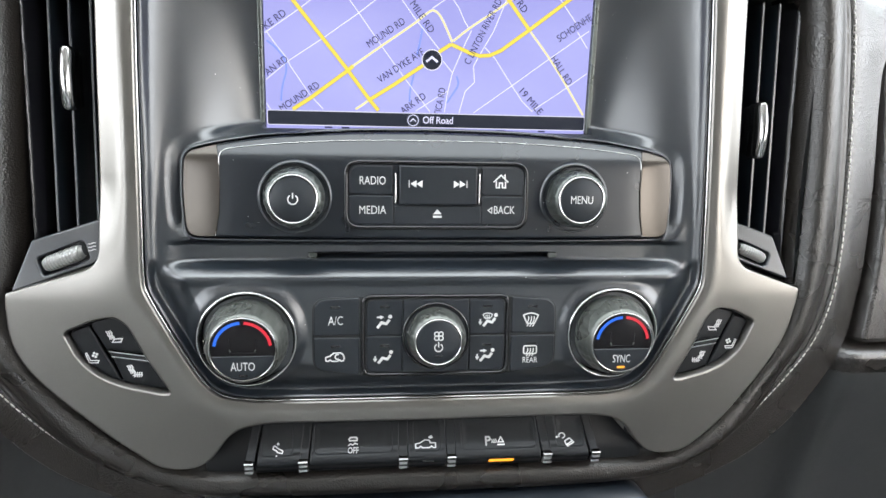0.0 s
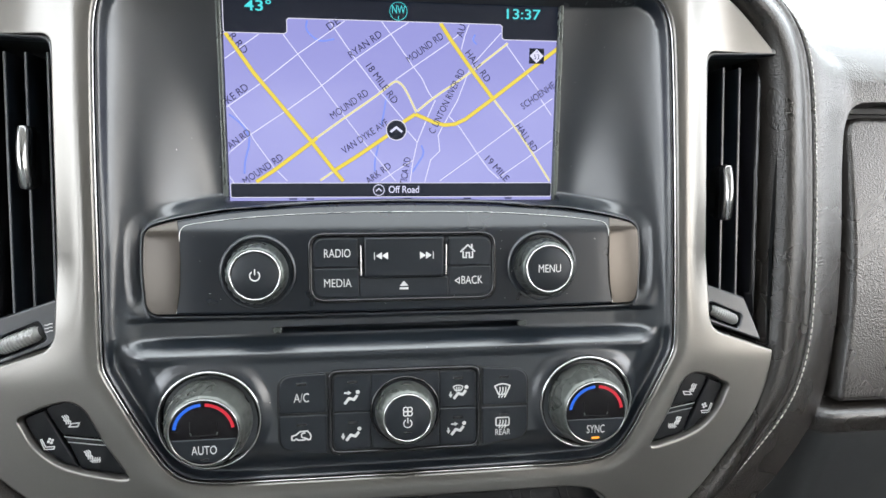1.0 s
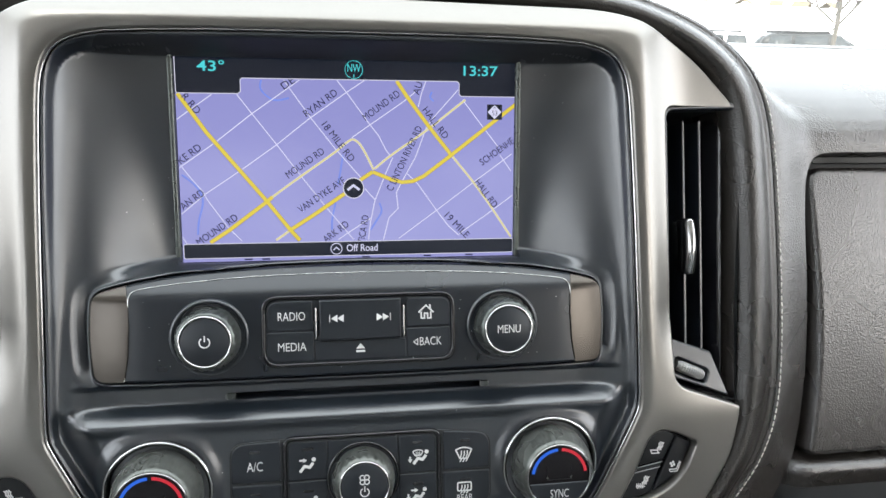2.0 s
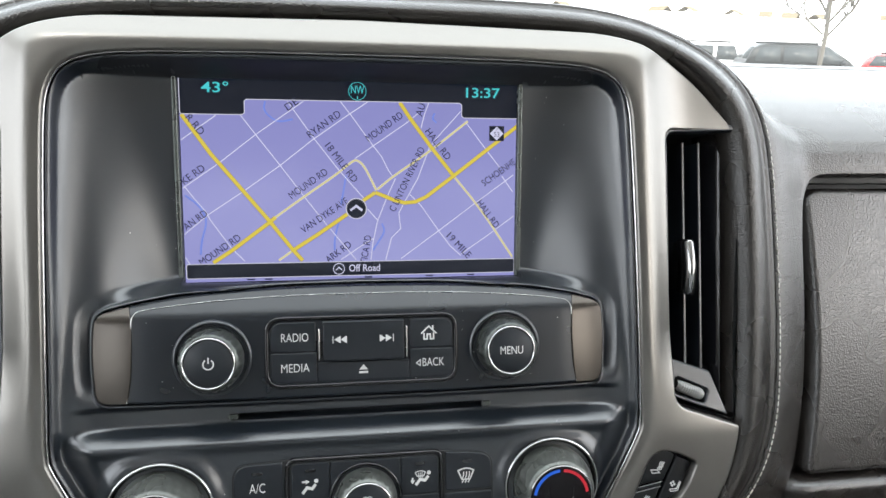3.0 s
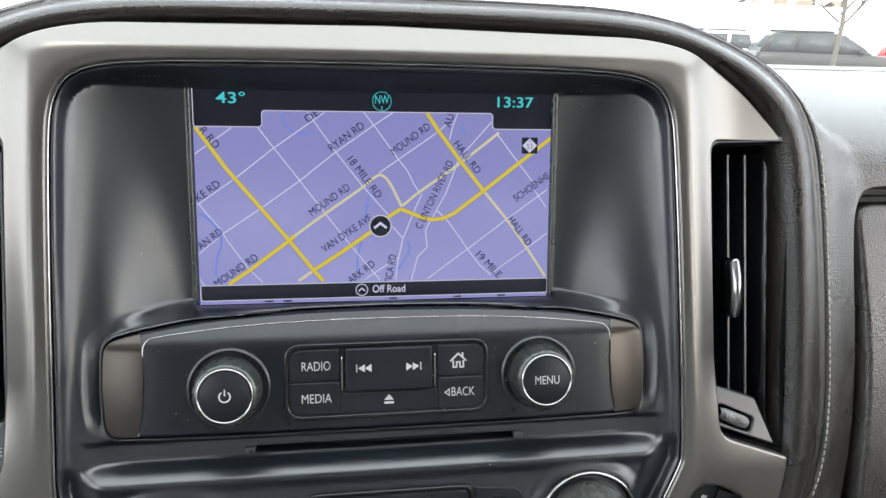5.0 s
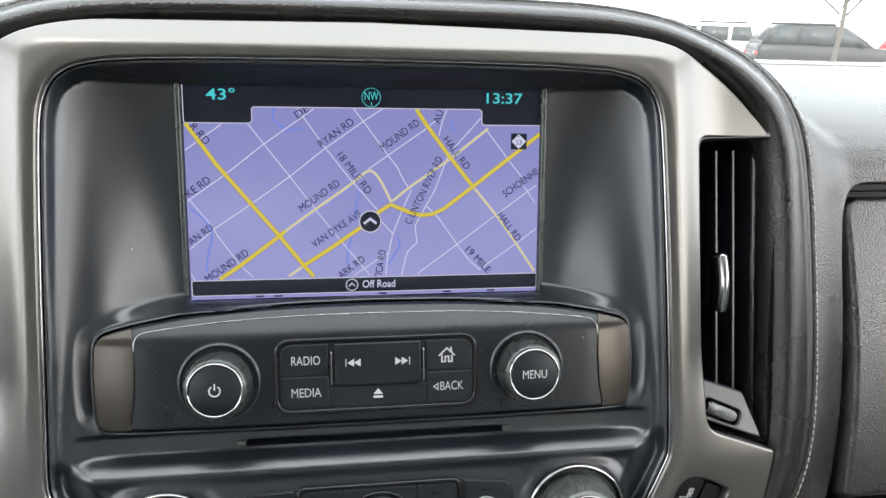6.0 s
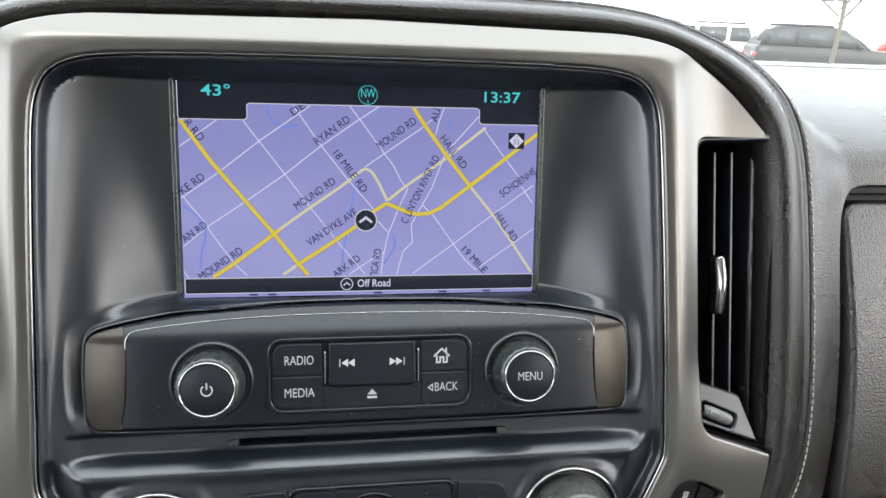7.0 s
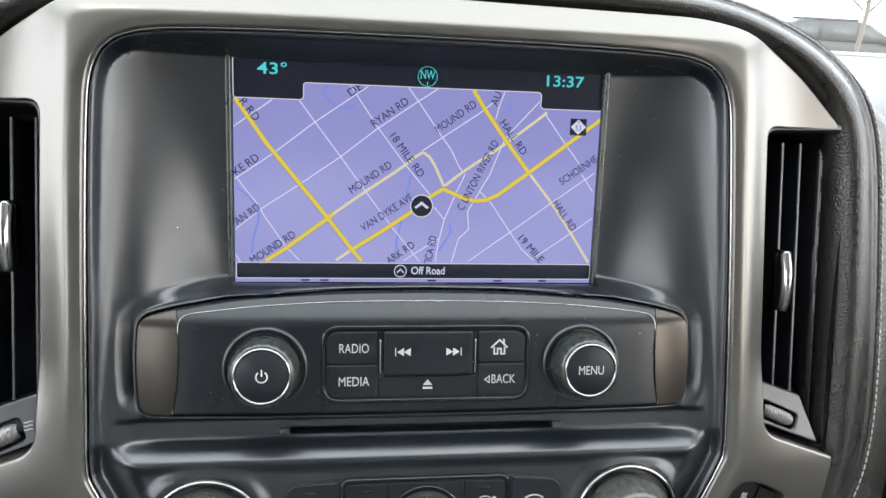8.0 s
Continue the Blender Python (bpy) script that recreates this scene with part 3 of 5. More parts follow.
for s in (1, -1):
    xs = [s * x for x in (148, 172, 180, 196, 210, 228, 236, 245, 252, 258, 270, 290, 330, 400, 500, 620, 760, 800)]
    part("dash_top", extrude_profile(xs, BROW_PROFILE), DASH_SKIN, dash)
    region = [(96, -190, 2), (130, -172, 10), (163, -161, 12), (198, -146, 30), (222.5, -127, 30), (245, -97.5, 20), (255.5, -76, 15), (262, -24, 30), (263, 20, 40), (261.5, 55, 20), (261.5, 84, 9), (268, 98, 9), (285, 98.6, 5), (800, 98.6, 0), (800, 183, 0), (240, 183, 0)]
    seam_run = [tuple(p) for p in HMID[: len(HMID) // 2] if p[1] < 181 and (p[1] > -140 or p[0] > 100)]
    outline = [(150, 183)] + seam_run + rounded(region)[:-1] + [(240, 183)]
    part("dash_skin", skin(resample([(s * x, v) for x, v in outline], 2.0), dash_height, step=4, roll=1.2, thick=26), DASH_SKIN, dash)
    part("recess", extrude_profile([s * 250, s * 800], GROOVE_PROFILE), DEEP_BLACK, dash)
    ledge_xs = [s * x for x in (130, 180, 230, 240, 245, 249, 253, 258, 264, 280, 420, 800)]
    part("ledge", extrude_profile(ledge_xs, LEDGE_TOP, lambda x, v, w: (v, w - 16 * (1 - float(step01((abs(x) - 242) / 14))))), DASH_SKIN, dash)
    part("lower_panel", extrude_profile(ledge_xs, LEDGE_PROFILE, lambda x, v, w: (v, w - 16 * (1 - float(step01((abs(x) - 242) / 14))))), LOWER_PLASTIC, dash)
part("dash_top", extrude_profile([-148, -120, -40, 40, 120, 148], PAD_PROFILE), DASH_SKIN, dash)

glove = thing("glove_box", PANEL.copy(), "black grained upper glove box door set into the dashboard", "glove box")
GLOVE = resample(rounded([(267.5, 91, 13), (800, 91, 10), (800, -79, 10), (260.5, -79, 3), (266.8, -24, 30), (268, 20, 30)]), 3.0)


def glove_height(x, v, d):
    t = (90 - v) / 170
    return -36 + 34 * t - 20 * t**2


part("door", skin(GLOVE, glove_height, step=5, roll=4.0, thick=20), DASH_SKIN, glove)
part("door_frame", skin(resample(rounded([(264, 95, 14), (804, 95, 10), (804, -82, 10), (257.5, -82, 4), (263.5, -24, 30), (265, 20, 30)]), 3.0), lambda x, v, d: glove_height(x, v, d) - 16, holes=[resample(rounded([(275, 86, 12), (794, 86, 10), (794, -74, 10), (268, -74, 3), (273.5, -24, 30), (275, 20, 30)]), 3.0)], step=5, roll=1.0, thick=16), DEEP_BLACK, glove, "dark recessed edge round the lid")

# console head below the switches
console = thing("center_console", PANEL.copy(), "dark plastic head of the centre console below the switch row", "console")
part("cover", skin(resample(rounded([(-112, -159, 9), (124, -156, 12), (140, -230, 10), (-128, -230, 10)]), 3.0), lambda x, v, d: 6 + 3 * step01(d / 20), step=6, roll=5, thick=30), KEY_BLACK, console)
part("backing", skin(resample(box(-150, 150, -230, -132, 6), 5.0), lambda x, v, d: -22 + 0 * x, step=20, roll=0.5, thick=5), DEEP_BLACK, console)

# ---- cab ----


def slab(x0, x1, y0, y1, z0, z1, bevel=0.01):
    bm = bmesh.new()
    bmesh.ops.create_cube(bm, size=1.0)
    bmesh.ops.scale(bm, vec=(x1 - x0, y1 - y0, z1 - z0), verts=bm.verts)
    bmesh.ops.translate(bm, vec=((x0 + x1) / 2, (y0 + y1) / 2, (z0 + z1) / 2), verts=bm.verts)
    bmesh.ops.bevel(bm, geom=bm.edges, offset=bevel, segments=2, affect="EDGES")
    return bm


def structure(name, bm, mat, label, category):
    return tagged(part(name, bm, mat), label, category, kind="structure")


# unseen seat backs, made pale to bounce light onto the lower stack
SEAT_BOUNCE = material("pale_bounce_cloth", (0.30, 0.305, 0.30), 0.85, vary=0.1, scale=60)
structure("ceiling", slab(-0.86, 0.86, -1.75, -0.26, 1.92, 1.97), HEADLINER, "grey fabric headliner of the cab", "headliner")
structure("wall_seat_reflector", slab(-0.72, 0.72, -0.86, -0.76, 0.66, 1.40, 0.04), SEAT_BOUNCE, "unseen plain row of seat backs closing the front cab, made pale to reflect light onto the stack", "wall")
structure("floor", slab(-0.86, 0.86, -1.75, 0.75, 0.62, 0.66), CAB_TRIM, "dark carpeted cab floor", "floor")
structure("wall_front", slab(-0.86, 0.86, 0.70, 0.76, 0.66, 1.4), CAB_TRIM, "dark bulkhead in front of the dashboard", "wall")
# unseen closed wall instead of a rear window keeps light off the radio
structure("wall_rear_blocker", slab(-0.86, 0.86, -1.75, -1.69, 0.66, 1.92), CAB_TRIM, "unseen closed rear wall of the cab, added to keep light off the radio", "wall")
for s in (1, -1):
    a, b = sorted((s * 0.80, s * 0.86))
    structure("wall_door", slab(a, b, -1.69, 0.70, 0.66, 1.38), CAB_TRIM, "dark door panel below the side window", "wall")
    structure("wall_rail", slab(a, b, -1.69, -0.26, 1.84, 1.92), HEADLINER, "roof rail above the side window", "wall")
    structure("wall_pillar", slab(a, b, -0.80, -0.66, 1.38, 1.84), HEADLINER, "door pillar between the side windows", "wall")
    structure("wall_corner", slab(a, b, -1.69, -1.5, 1.38, 1.84), HEADLINER, "rear corner pillar", "wall")
    bm = slab(-0.04, 0.04, -0.04, 0.04, -0.52, 0.52)
    bmesh.ops.transform(bm, matrix=look((s * 0.85, 0.18, 1.64), (s * 0.93, 0.62, 1.38)), verts=bm.verts)
    structure("wall_windshield_post", bm, HEADLINER, "sloping post beside the windshield", "wall")

# clear glass with a pale translucent share that paints in glare haze
SCREEN_GLASS = bpy.data.materials.new("glare_windshield_glass")
SCREEN_GLASS.use_nodes = True
_g = SCREEN_GLASS.node_tree
_clear, _glare, _mix = _g.nodes.new("ShaderNodeBsdfTransparent"), _g.nodes.new("ShaderNodeBsdfTranslucent"), _g.nodes.new("ShaderNodeMixShader")
_clear.inputs[0].default_value = (0.93, 0.96, 0.94, 1)
_glare.inputs[0].default_value = (0.9, 0.9, 0.88, 1)
_mix.inputs[0].default_value = 0.034
_g.links.new(_clear.outputs[0], _mix.inputs[1])
_g.links.new(_glare.outputs[0], _mix.inputs[2])
_g.links.new(_mix.outputs[0], _g.nodes["Material Output"].inputs[0])
bm = bmesh.new()
_rows = [[bm.verts.new((x * (1 - 0.1 * t), 0.74 - 1.0 * t - 0.12 * (1 - t) * (x / 0.9) ** 2, 1.40 + 0.53 * t)) for x in np.linspace(-0.9, 0.9, 13)] for t in np.linspace(0, 1, 9)]
for _a, _b in zip(_rows, _rows[1:]):
    for _k in range(12):
        bm.faces.new([_a[_k], _a[_k + 1], _b[_k + 1], _b[_k]])
windshield = structure("window_windshield", bm, SCREEN_GLASS, "clear windshield of the truck with a painted-in glare haze", "windshield")
windshield.visible_shadow = False

# ---- outside ----
ASPHALT = material("pale_concrete_lot", (0.33, 0.32, 0.30), 0.85, vary=0.2, scale=6.0, bump=0.3, bump_scale=60)
bm = bmesh.new()
bmesh.ops.create_grid(bm, x_segments=40, y_segments=40, size=900)
structure("ground", bm, ASPHALT, "pale concrete parking lot reaching to the horizon", "ground")

GLASS_DARK = material("tinted_car_glass", (0.02, 0.024, 0.024), 0.2, vary=0.05, spec=0.25)
TYRE = material("tyre_rubber", (0.02, 0.02, 0.02), 0.8, vary=0.1)
ALLOY = material("alloy_wheel", (0.5, 0.5, 0.5), 0.3, metal=0.9)
LAMP = material("lamp_lens", (0.6, 0.6, 0.6), 0.1, vary=0.05)
TAIL = material("tail_lamp_lens", (0.35, 0.02, 0.02), 0.15, vary=0.05)


def loft(sections):
    """A closed skin through sections of equal count, capped at both ends."""
    bm = bmesh.new()
    rows = [[bm.verts.new(p) for p in sec] for sec in sections]
    for a, b in zip(rows, rows[1:]):
        for i in range(len(a)):
            j = (i + 1) % len(a)
            bm.faces.new([a[i], a[j], b[j], b[i]])
    bm.faces.new(rows[0])
    bm.faces.new(rows[-1])
    bmesh.ops.recalc_face_normals(bm, faces=bm.faces)
    return bm


def plate(corners, thick):
    """A thin pane from its four corners, standing out by its thickness on both sides."""
    c = [Vector(p) for p in corners]
    n = (c[1] - c[0]).cross(c[2] - c[0]).normalized() * thick
    bm = bmesh.new()
    lo, hi = [bm.verts.new(p - n) for p in c], [bm.verts.new(p + n) for p in c]
    bm.faces.new(lo)
    bm.faces.new(hi)
    for i in range(4):
        j = (i + 1) % 4
        bm.faces.new([lo[i], lo[j], hi[j], hi[i]])
    bmesh.ops.recalc_face_normals(bm, faces=bm.faces)
    return bm


def car(m, paint, label, length=4.6, height=1.68, width=1.84, waist=0.66, group="parked cars"):
    """A parked utility car: rounded body and cabin in the paint, panes, mirrors, rails, wheels and lamps."""
    ob = thing("parked_car", m, label, "car", group)
    L, H, W = length / 2, height, width / 2
    belt, sill = H * waist, 0.28

    def section(x, top, half, foot=sill):
        return [(x, s * half * k, foot + (top - foot) * z) for s, run in ((-1, ((0.88, 0), (0.98, 0.25), (1, 0.6), (0.97, 0.93), (0.86, 1))), (1, ((0.86, 1), (0.97, 0.93), (1, 0.6), (0.98, 0.25), (0.88, 0)))) for k, z in run]

    hull = [(-1, 0.78, 0.86), (-0.985, 0.95, 0.93), (-0.93, 1.0, 0.97), (-0.6, 1.0, 1), (0.3, 1.0, 1), (0.44, 0.985, 1), (0.75, 0.93, 0.98), (0.92, 0.87, 0.93), (0.98, 0.78, 0.86), (1, 0.6, 0.78)]
    part("body", loft([section(L * f, belt * t, W * h) for f, t, h in hull]), paint, ob)

    def cabin(f):
        """Half width and height of the cabin at a lengthways station."""
        rise = np.interp(f, [-0.95, -0.86, -0.74, -0.3, 0.0, 0.1, 0.48], [0, 0.72, 0.97, 1, 1, 0.95, 0])
        return float(belt + (H - belt) * rise)

    def shoulder(z, f):
        return W * (0.93 - 0.2 * (z - belt) / (H - belt)) * (1 - 0.06 * abs(f))

    secs = []
    for f in (-0.95, -0.9, -0.86, -0.8, -0.74, -0.5, -0.3, 0.0, 0.05, 0.1, 0.2, 0.3, 0.48):
        z = cabin(f) - 0.004
        low = belt - 0.03
        secs.append([(L * f, s * w, h) for s, run in ((-1, ((shoulder(belt, f), low), (shoulder(low + (z - low) * 0.88, f), low + (z - low) * 0.88), (shoulder(z, f) * 0.9, z - 0.01), (shoulder(z, f) * 0.5, z))), (1, ((shoulder(z, f) * 0.5, z), (shoulder(z, f) * 0.9, z - 0.01), (shoulder(low + (z - low) * 0.88, f), low + (z - low) * 0.88), (shoulder(belt, f), low)))) for w, h in run])
    part("cabin", loft(secs), paint, ob)
    z0, z1 = belt + 0.04, belt + (H - belt) * 0.82
    for f in (-1, 1):
        for a0, a1, b0, b1 in ((-0.84, -0.5, -0.76, -0.5), (-0.45, -0.03, -0.45, -0.03), (0.02, 0.36, 0.02, 0.13)):
            quad = [(L * a0, f * shoulder(z0, a0), z0), (L * a1, f * shoulder(z0, a1), z0), (L * b1, f * shoulder(z1, b1), z1), (L * b0, f * shoulder(z1, b0), z1)]
            part("side_window", plate(quad, 0.018), GLASS_DARK, ob)
        part("roof_rail", slab(-L * 0.7, L * 0.0, f * W * 0.62 - 0.02, f * W * 0.62 + 0.02, H - 0.02, H + 0.05, 0.008), DEEP_BLACK, ob)
        for x, mat, name in ((L * 0.93, LAMP, "headlight"), (-L * 0.97, TAIL, "tail_light")):
            part(name, slab(x - 0.09, x + 0.05, f * W * 0.72 - 0.18, f * W * 0.72 + 0.18, belt * 0.66, belt * 0.80, 0.03), mat, ob)
        part("mirror", slab(L * 0.30, L * 0.37, f * W - 0.06, f * W + 0.16, belt - 0.02, belt + 0.12, 0.03), DEEP_BLACK, ob)
        for x in (-L * 0.62, L * 0.64):
            for name, r, d, mat in (("tyre", 0.34, 0.22, TYRE), ("rim", 0.22, 0.235, ALLOY)):
                bm = bmesh.new()
                bmesh.ops.create_cone(bm, cap_ends=True, segments=28, radius1=r, radius2=r, depth=d)
                bmesh.ops.bevel(bm, geom=[e for e in bm.edges if len(e.link_faces) == 2 and abs(e.link_faces[0].normal.z - e.link_faces[1].normal.z) > 0.5], offset=0.025, segments=2, affect="EDGES")
                bmesh.ops.transform(bm, matrix=pose(x, f * (W - 0.1), 0.34, 90), verts=bm.verts)
                tyre = part(name, bm, mat, ob if name == "tyre" else tyre)
    for name, fa, fb in (("windshield", 0.44, 0.13), ("rear_window", -0.93, -0.84)):
        za, zb = cabin(fa) + 0.01, cabin(fb) + 0.01
        wa, wb = shoulder(za, fa) * 0.86, shoulder(zb, fb) * 0.82
        part(name, plate([(L * fa, -wa, za), (L * fa, wa, za), (L * fb, wb, zb), (L * fb, -wb, zb)], 0.02), GLASS_DARK, ob)
    return ob


def at_bearing(deg, dist, turn, z=0.0):
    """A place on the ground by its bearing to the right of straight ahead."""
    return pose(dist * math.sin(radians(deg)), dist * math.cos(radians(deg)), z, 0, 0, turn)


BLACK_PAINT = material("black_car_paint", (0.006, 0.007, 0.006), 0.4, vary=0.05, spec=0.3)
WHITE_PAINT = material("white_car_paint", (0.75, 0.75, 0.74), 0.25, vary=0.03, coat=0.6)
RED_PAINT = material("red_car_paint", (0.45, 0.03, 0.03), 0.25, vary=0.05, coat=0.6)
GREY_PAINT = material("grey_car_paint", (0.12, 0.14, 0.15), 0.25, vary=0.05, coat=0.6)
car(at_bearing(36.5, 26, -18), BLACK_PAINT, "black utility car parked in the lot outside", length=4.5, height=1.66, waist=0.645)
car(at_bearing(28.0, 29, 150), WHITE_PAINT, "white utility car parked beyond the black one", height=1.66, waist=0.61)
car(at_bearing(43.6, 32, -43), RED_PAINT, "red car parked in the row behind", height=1.46)
car(at_bearing(35.0, 54, -38), WHITE_PAINT, "white utility car in the far row", height=1.8)
car(at_bearing(25.5, 50, -28), GREY_PAINT, "grey car in the far row", height=1.6)

BARK = material("pale_bark", (0.050, 0.044, 0.034), 0.85, vary=0.3, scale=20, bump=0.5, bump_scale=40)


def bare_tree(m, height, label, seed):
    """A leafless tree: one branching tube mesh for the trunk, one for its limbs."""
    rng = random.Random(seed)
    ob = thing("bare_tree", m, label, "tree", "bare trees")

    def tube(bm, pts, r0, r1, n=7):
        prev = None
        for i, p in enumerate(pts):
            r = r0 + (r1 - r0) * i / (len(pts) - 1)
            row = [bm.verts.new(p + Vector((math.cos(6.283 * k / n) * r, math.sin(6.283 * k / n) * r, 0))) for k in range(n)]
            if prev:
                for k in range(n):
                    bm.faces.new([prev[k], prev[(k + 1) % n], row[(k + 1) % n], row[k]])
            prev = row

    trunk, limbs = bmesh.new(), bmesh.new()
    pts = [Vector((0.05 * math.sin(i * 0.9), 0.05 * math.cos(i * 1.3), height * i / 8)) for i in range(9)]
    tube(trunk, pts, height * 0.0085, height * 0.0026, 10)

    def branch(start, way, length, r, depth):
        p, out = start.copy(), [start.copy()]
        for _ in range(4):
            way = (way + Vector((rng.uniform(-0.25, 0.25), rng.uniform(-0.25, 0.25), rng.uniform(-0.02, 0.25)))).normalized()
            p = p + way * length / 4
            out.append(p.copy())
        tube(limbs, out, r, r * 0.45, 5)
        if depth:
            for q in out[1:]:
                for _ in range(2):
                    a = rng.uniform(0, 6.283)
                    branch(q, (way + Vector((math.cos(a), math.sin(a), 0.2)) * 0.9).normalized(), length * 0.5, r * 0.62, depth - 1)

    for i in range(30):
        a = i * 2.4
        z = height * (0.24 + 0.7 * i / 30)
        branch(Vector((0, 0, z)), Vector((math.cos(a), math.sin(a), 0.8)).normalized(), height * (0.3 - 0.2 * i / 30), height * 0.0056, 2)
    part("trunk", trunk, BARK, ob)
    part("limbs", limbs, BARK, ob)
    return ob


bare_tree(at_bearing(37.2, 19, 0), 7.0, "young bare tree with a pale trunk in the lot", 3)

SIDING = material("pale_siding", (0.78, 0.77, 0.74), 0.8, vary=0.06, scale=4)
SHINGLE = material("brown_shingles", (0.085, 0.066, 0.035), 0.9, vary=0.3, scale=8)


def house(m, w, d, h, label):
    """A plain far house with a gabled roof."""
    ob = thing("house", m, label, "house", "houses beyond the lot")
    part("wall", slab(-w / 2, w / 2, -d / 2, d / 2, 0, h, 0.02), SIDING, ob, smooth=False)
    bm = bmesh.new()
    a = [bm.verts.new((x, y, z)) for x in (-w / 2 - 0.4, w / 2 + 0.4) for y, z in ((-d / 2 - 0.5, h - 0.1), (0, h + d * 0.28), (d / 2 + 0.5, h - 0.1), (0, h + d * 0.28 - 0.25))]
    for f in ((0, 1, 5, 4), (1, 2, 6, 5), (2, 3, 7, 6), (3, 0, 4, 7), (0, 3, 2, 1), (4, 5, 6, 7)):
        bm.faces.new([a[i] for i in f])
    bmesh.ops.recalc_face_normals(bm, faces=bm.faces)
    part("roof", bm, SHINGLE, ob, smooth=False)
    return ob


for b, w, h in ((18.5, 7, 16.6), (25.7, 7, 15.6), (27.7, 5, 15.6), (30.8, 3.4, 14.6), (32.9, 4.4, 14.2), (34.5, 5.6, 13.8), (36.3, 4.4, 13.4), (40.4, 5, 13.4), (44.5, 6, 13.4)):
    house(at_bearing(b, 340, -b + 55 * math.sin(b * 2.1)), w, 8, h, "far pale house with a brown roof beyond the lot")

STEEL = material("galvanised_steel", (0.4, 0.4, 0.4), 0.5, metal=0.8)
pole = thing("lamp_post", at_bearing(21.6, 48, -20), "grey steel lamp post standing in the lot", "lamp post")
bm = bmesh.new()
bmesh.ops.create_cone(bm, cap_ends=True, segments=16, radius1=0.1, radius2=0.06, depth=8.0)
bmesh.ops.translate(bm, vec=(0, 0, 4), verts=bm.verts)
part("post", bm, STEEL, pole)
part("lamp_head", slab(-0.2, 0.9, -0.16, 0.16, 7.9, 8.05, 0.03), STEEL, pole)

# ---- display ----
GAIN = 2.0 ** -2.5
MAP_LAND = lit("map_land", (0.258, 0.260, 0.565), GAIN)
MAP_DARK = lit("map_panel", (0.0035, 0.006, 0.014), GAIN, 0.2)
MAP_WHITE = lit("map_white", (0.62, 0.62, 0.82), GAIN)
MAP_PALE = lit("map_pale_road", (0.64, 0.58, 0.27), GAIN)
MAP_GOLD = lit("map_yellow_road", (0.66, 0.53, 0.04), GAIN)
MAP_EDGE = lit("map_road_edge", (0.36, 0.26, 0.12), GAIN)
MAP_BLUE = lit("map_water", (0.16, 0.24, 0.72), GAIN)
MAP_INK = lit("map_ink", (0.008, 0.010, 0.05), GAIN, 0.3)
MAP_CYAN = lit("map_cyan", (0.06, 0.62, 0.66), GAIN)
MAP_LINE = lit("map_outline", (0.62, 0.62, 0.72), GAIN)

display = thing("infotainment_display", spot(-0.8, 43, -32, 5.55), "lit navigation screen showing a lavender road map", "display")
part("screen_housing", skin(resample(box(-90, 90, -2.5, 107, 1.5), 2.0), lambda x, v, d: -0.4 + 0 * x, step=20, roll=0.4, thick=8), GLOSS_BLACK, display)
bm = bmesh.new()
part("map", blot(bm, [(-87.6, 0), (87.6, 0), (87.6, 104), (-87.6, 104)], 0.0, 0.3), MAP_LAND, display, "lavender map ground")


def clip_map(pts):
    """Keeps a road inside the lit area."""
    return [(min(max(x, -87.4), 87.4), min(max(v, 0.3), 103.8)) for x, v in pts]


def fine(pts, n=5):
    """A smoothed open polyline."""
    p = np.array(pts, float)
    if len(p) < 3:
        return [tuple(q) for q in p]
    for _ in range(2):
        q = np.stack([0.75 * p[:-1] + 0.25 * p[1:], 0.25 * p[:-1] + 0.75 * p[1:]], 1).reshape(-1, 2)
        p = np.vstack([p[:1], q, p[-1:]])
    return [tuple(q) for q in p]


KINDS = {"W": (0.5, 0.10, MAP_WHITE), "P": (1.0, 0.14, MAP_PALE), "Y": (1.75, 0.20, MAP_GOLD), "B": (0.9, 0.05, MAP_BLUE)}


def road(kind, *pts):
    width, w, mat = KINDS[kind]
    line = clip_map(fine(pts) if kind in "BP" else pts)
    if kind in "YP":
        bm = ribbon(bmesh.new(), line, width + (0.4 if kind == "Y" else 0.3), w - 0.03, 0.02)
        part("road_edge", bm, MAP_EDGE if kind == "Y" else MAP_WHITE, display, smooth=False)
    part("stream" if kind == "B" else "road", ribbon(bmesh.new(), line, width, w, 0.02), mat, display, smooth=False)


road("Y", (-86.6, 85.4), (-73.3, 66.0), (-45.2, 31.7), (-33.3, 16.1), (-28.4, 10.4))
road("Y", (-73.8, 10.0), (-64.3, 16.2), (-44.4, 31.1), (-41.9, 33.3))
road("Y", (-33.3, 15.9), (-20.8, 23.8), (-2.6, 36.2), (4.4, 42.4), (10.0, 46.0))
road("Y", (10.0, 46.0), (19.9, 42.0), (25.6, 40.5), (31.3, 41.0), (37.1, 43.6), (51.4, 54.3), (87.5, 82.0))
road("Y", (23.1, 93.1), (28.2, 85.5), (39.6, 70.3), (52.0, 54.9))
road("P", (-41.9, 33.3), (-27.1, 44.0), (-9.4, 56.1), (-1.7, 62.7), (0.8, 63.0), (4.4, 59.9), (10.6, 47.1))
road("P", (-40.7, 10.7), (-36.0, 13.9), (-33.3, 15.9))
road("P", (11.1, 47.7), (19.8, 54.9), (36.8, 66.1), (59.6, 83.9))
road("P", (52.0, 54.9), (67.9, 36.1), (85.4, 10.3))
road("W", (-87.6, 72.6), (-70.1, 85.1))
road("W", (-88.0, 48.4), (-69.5, 61.0), (-50.8, 75.7), (-26.6, 92.8))
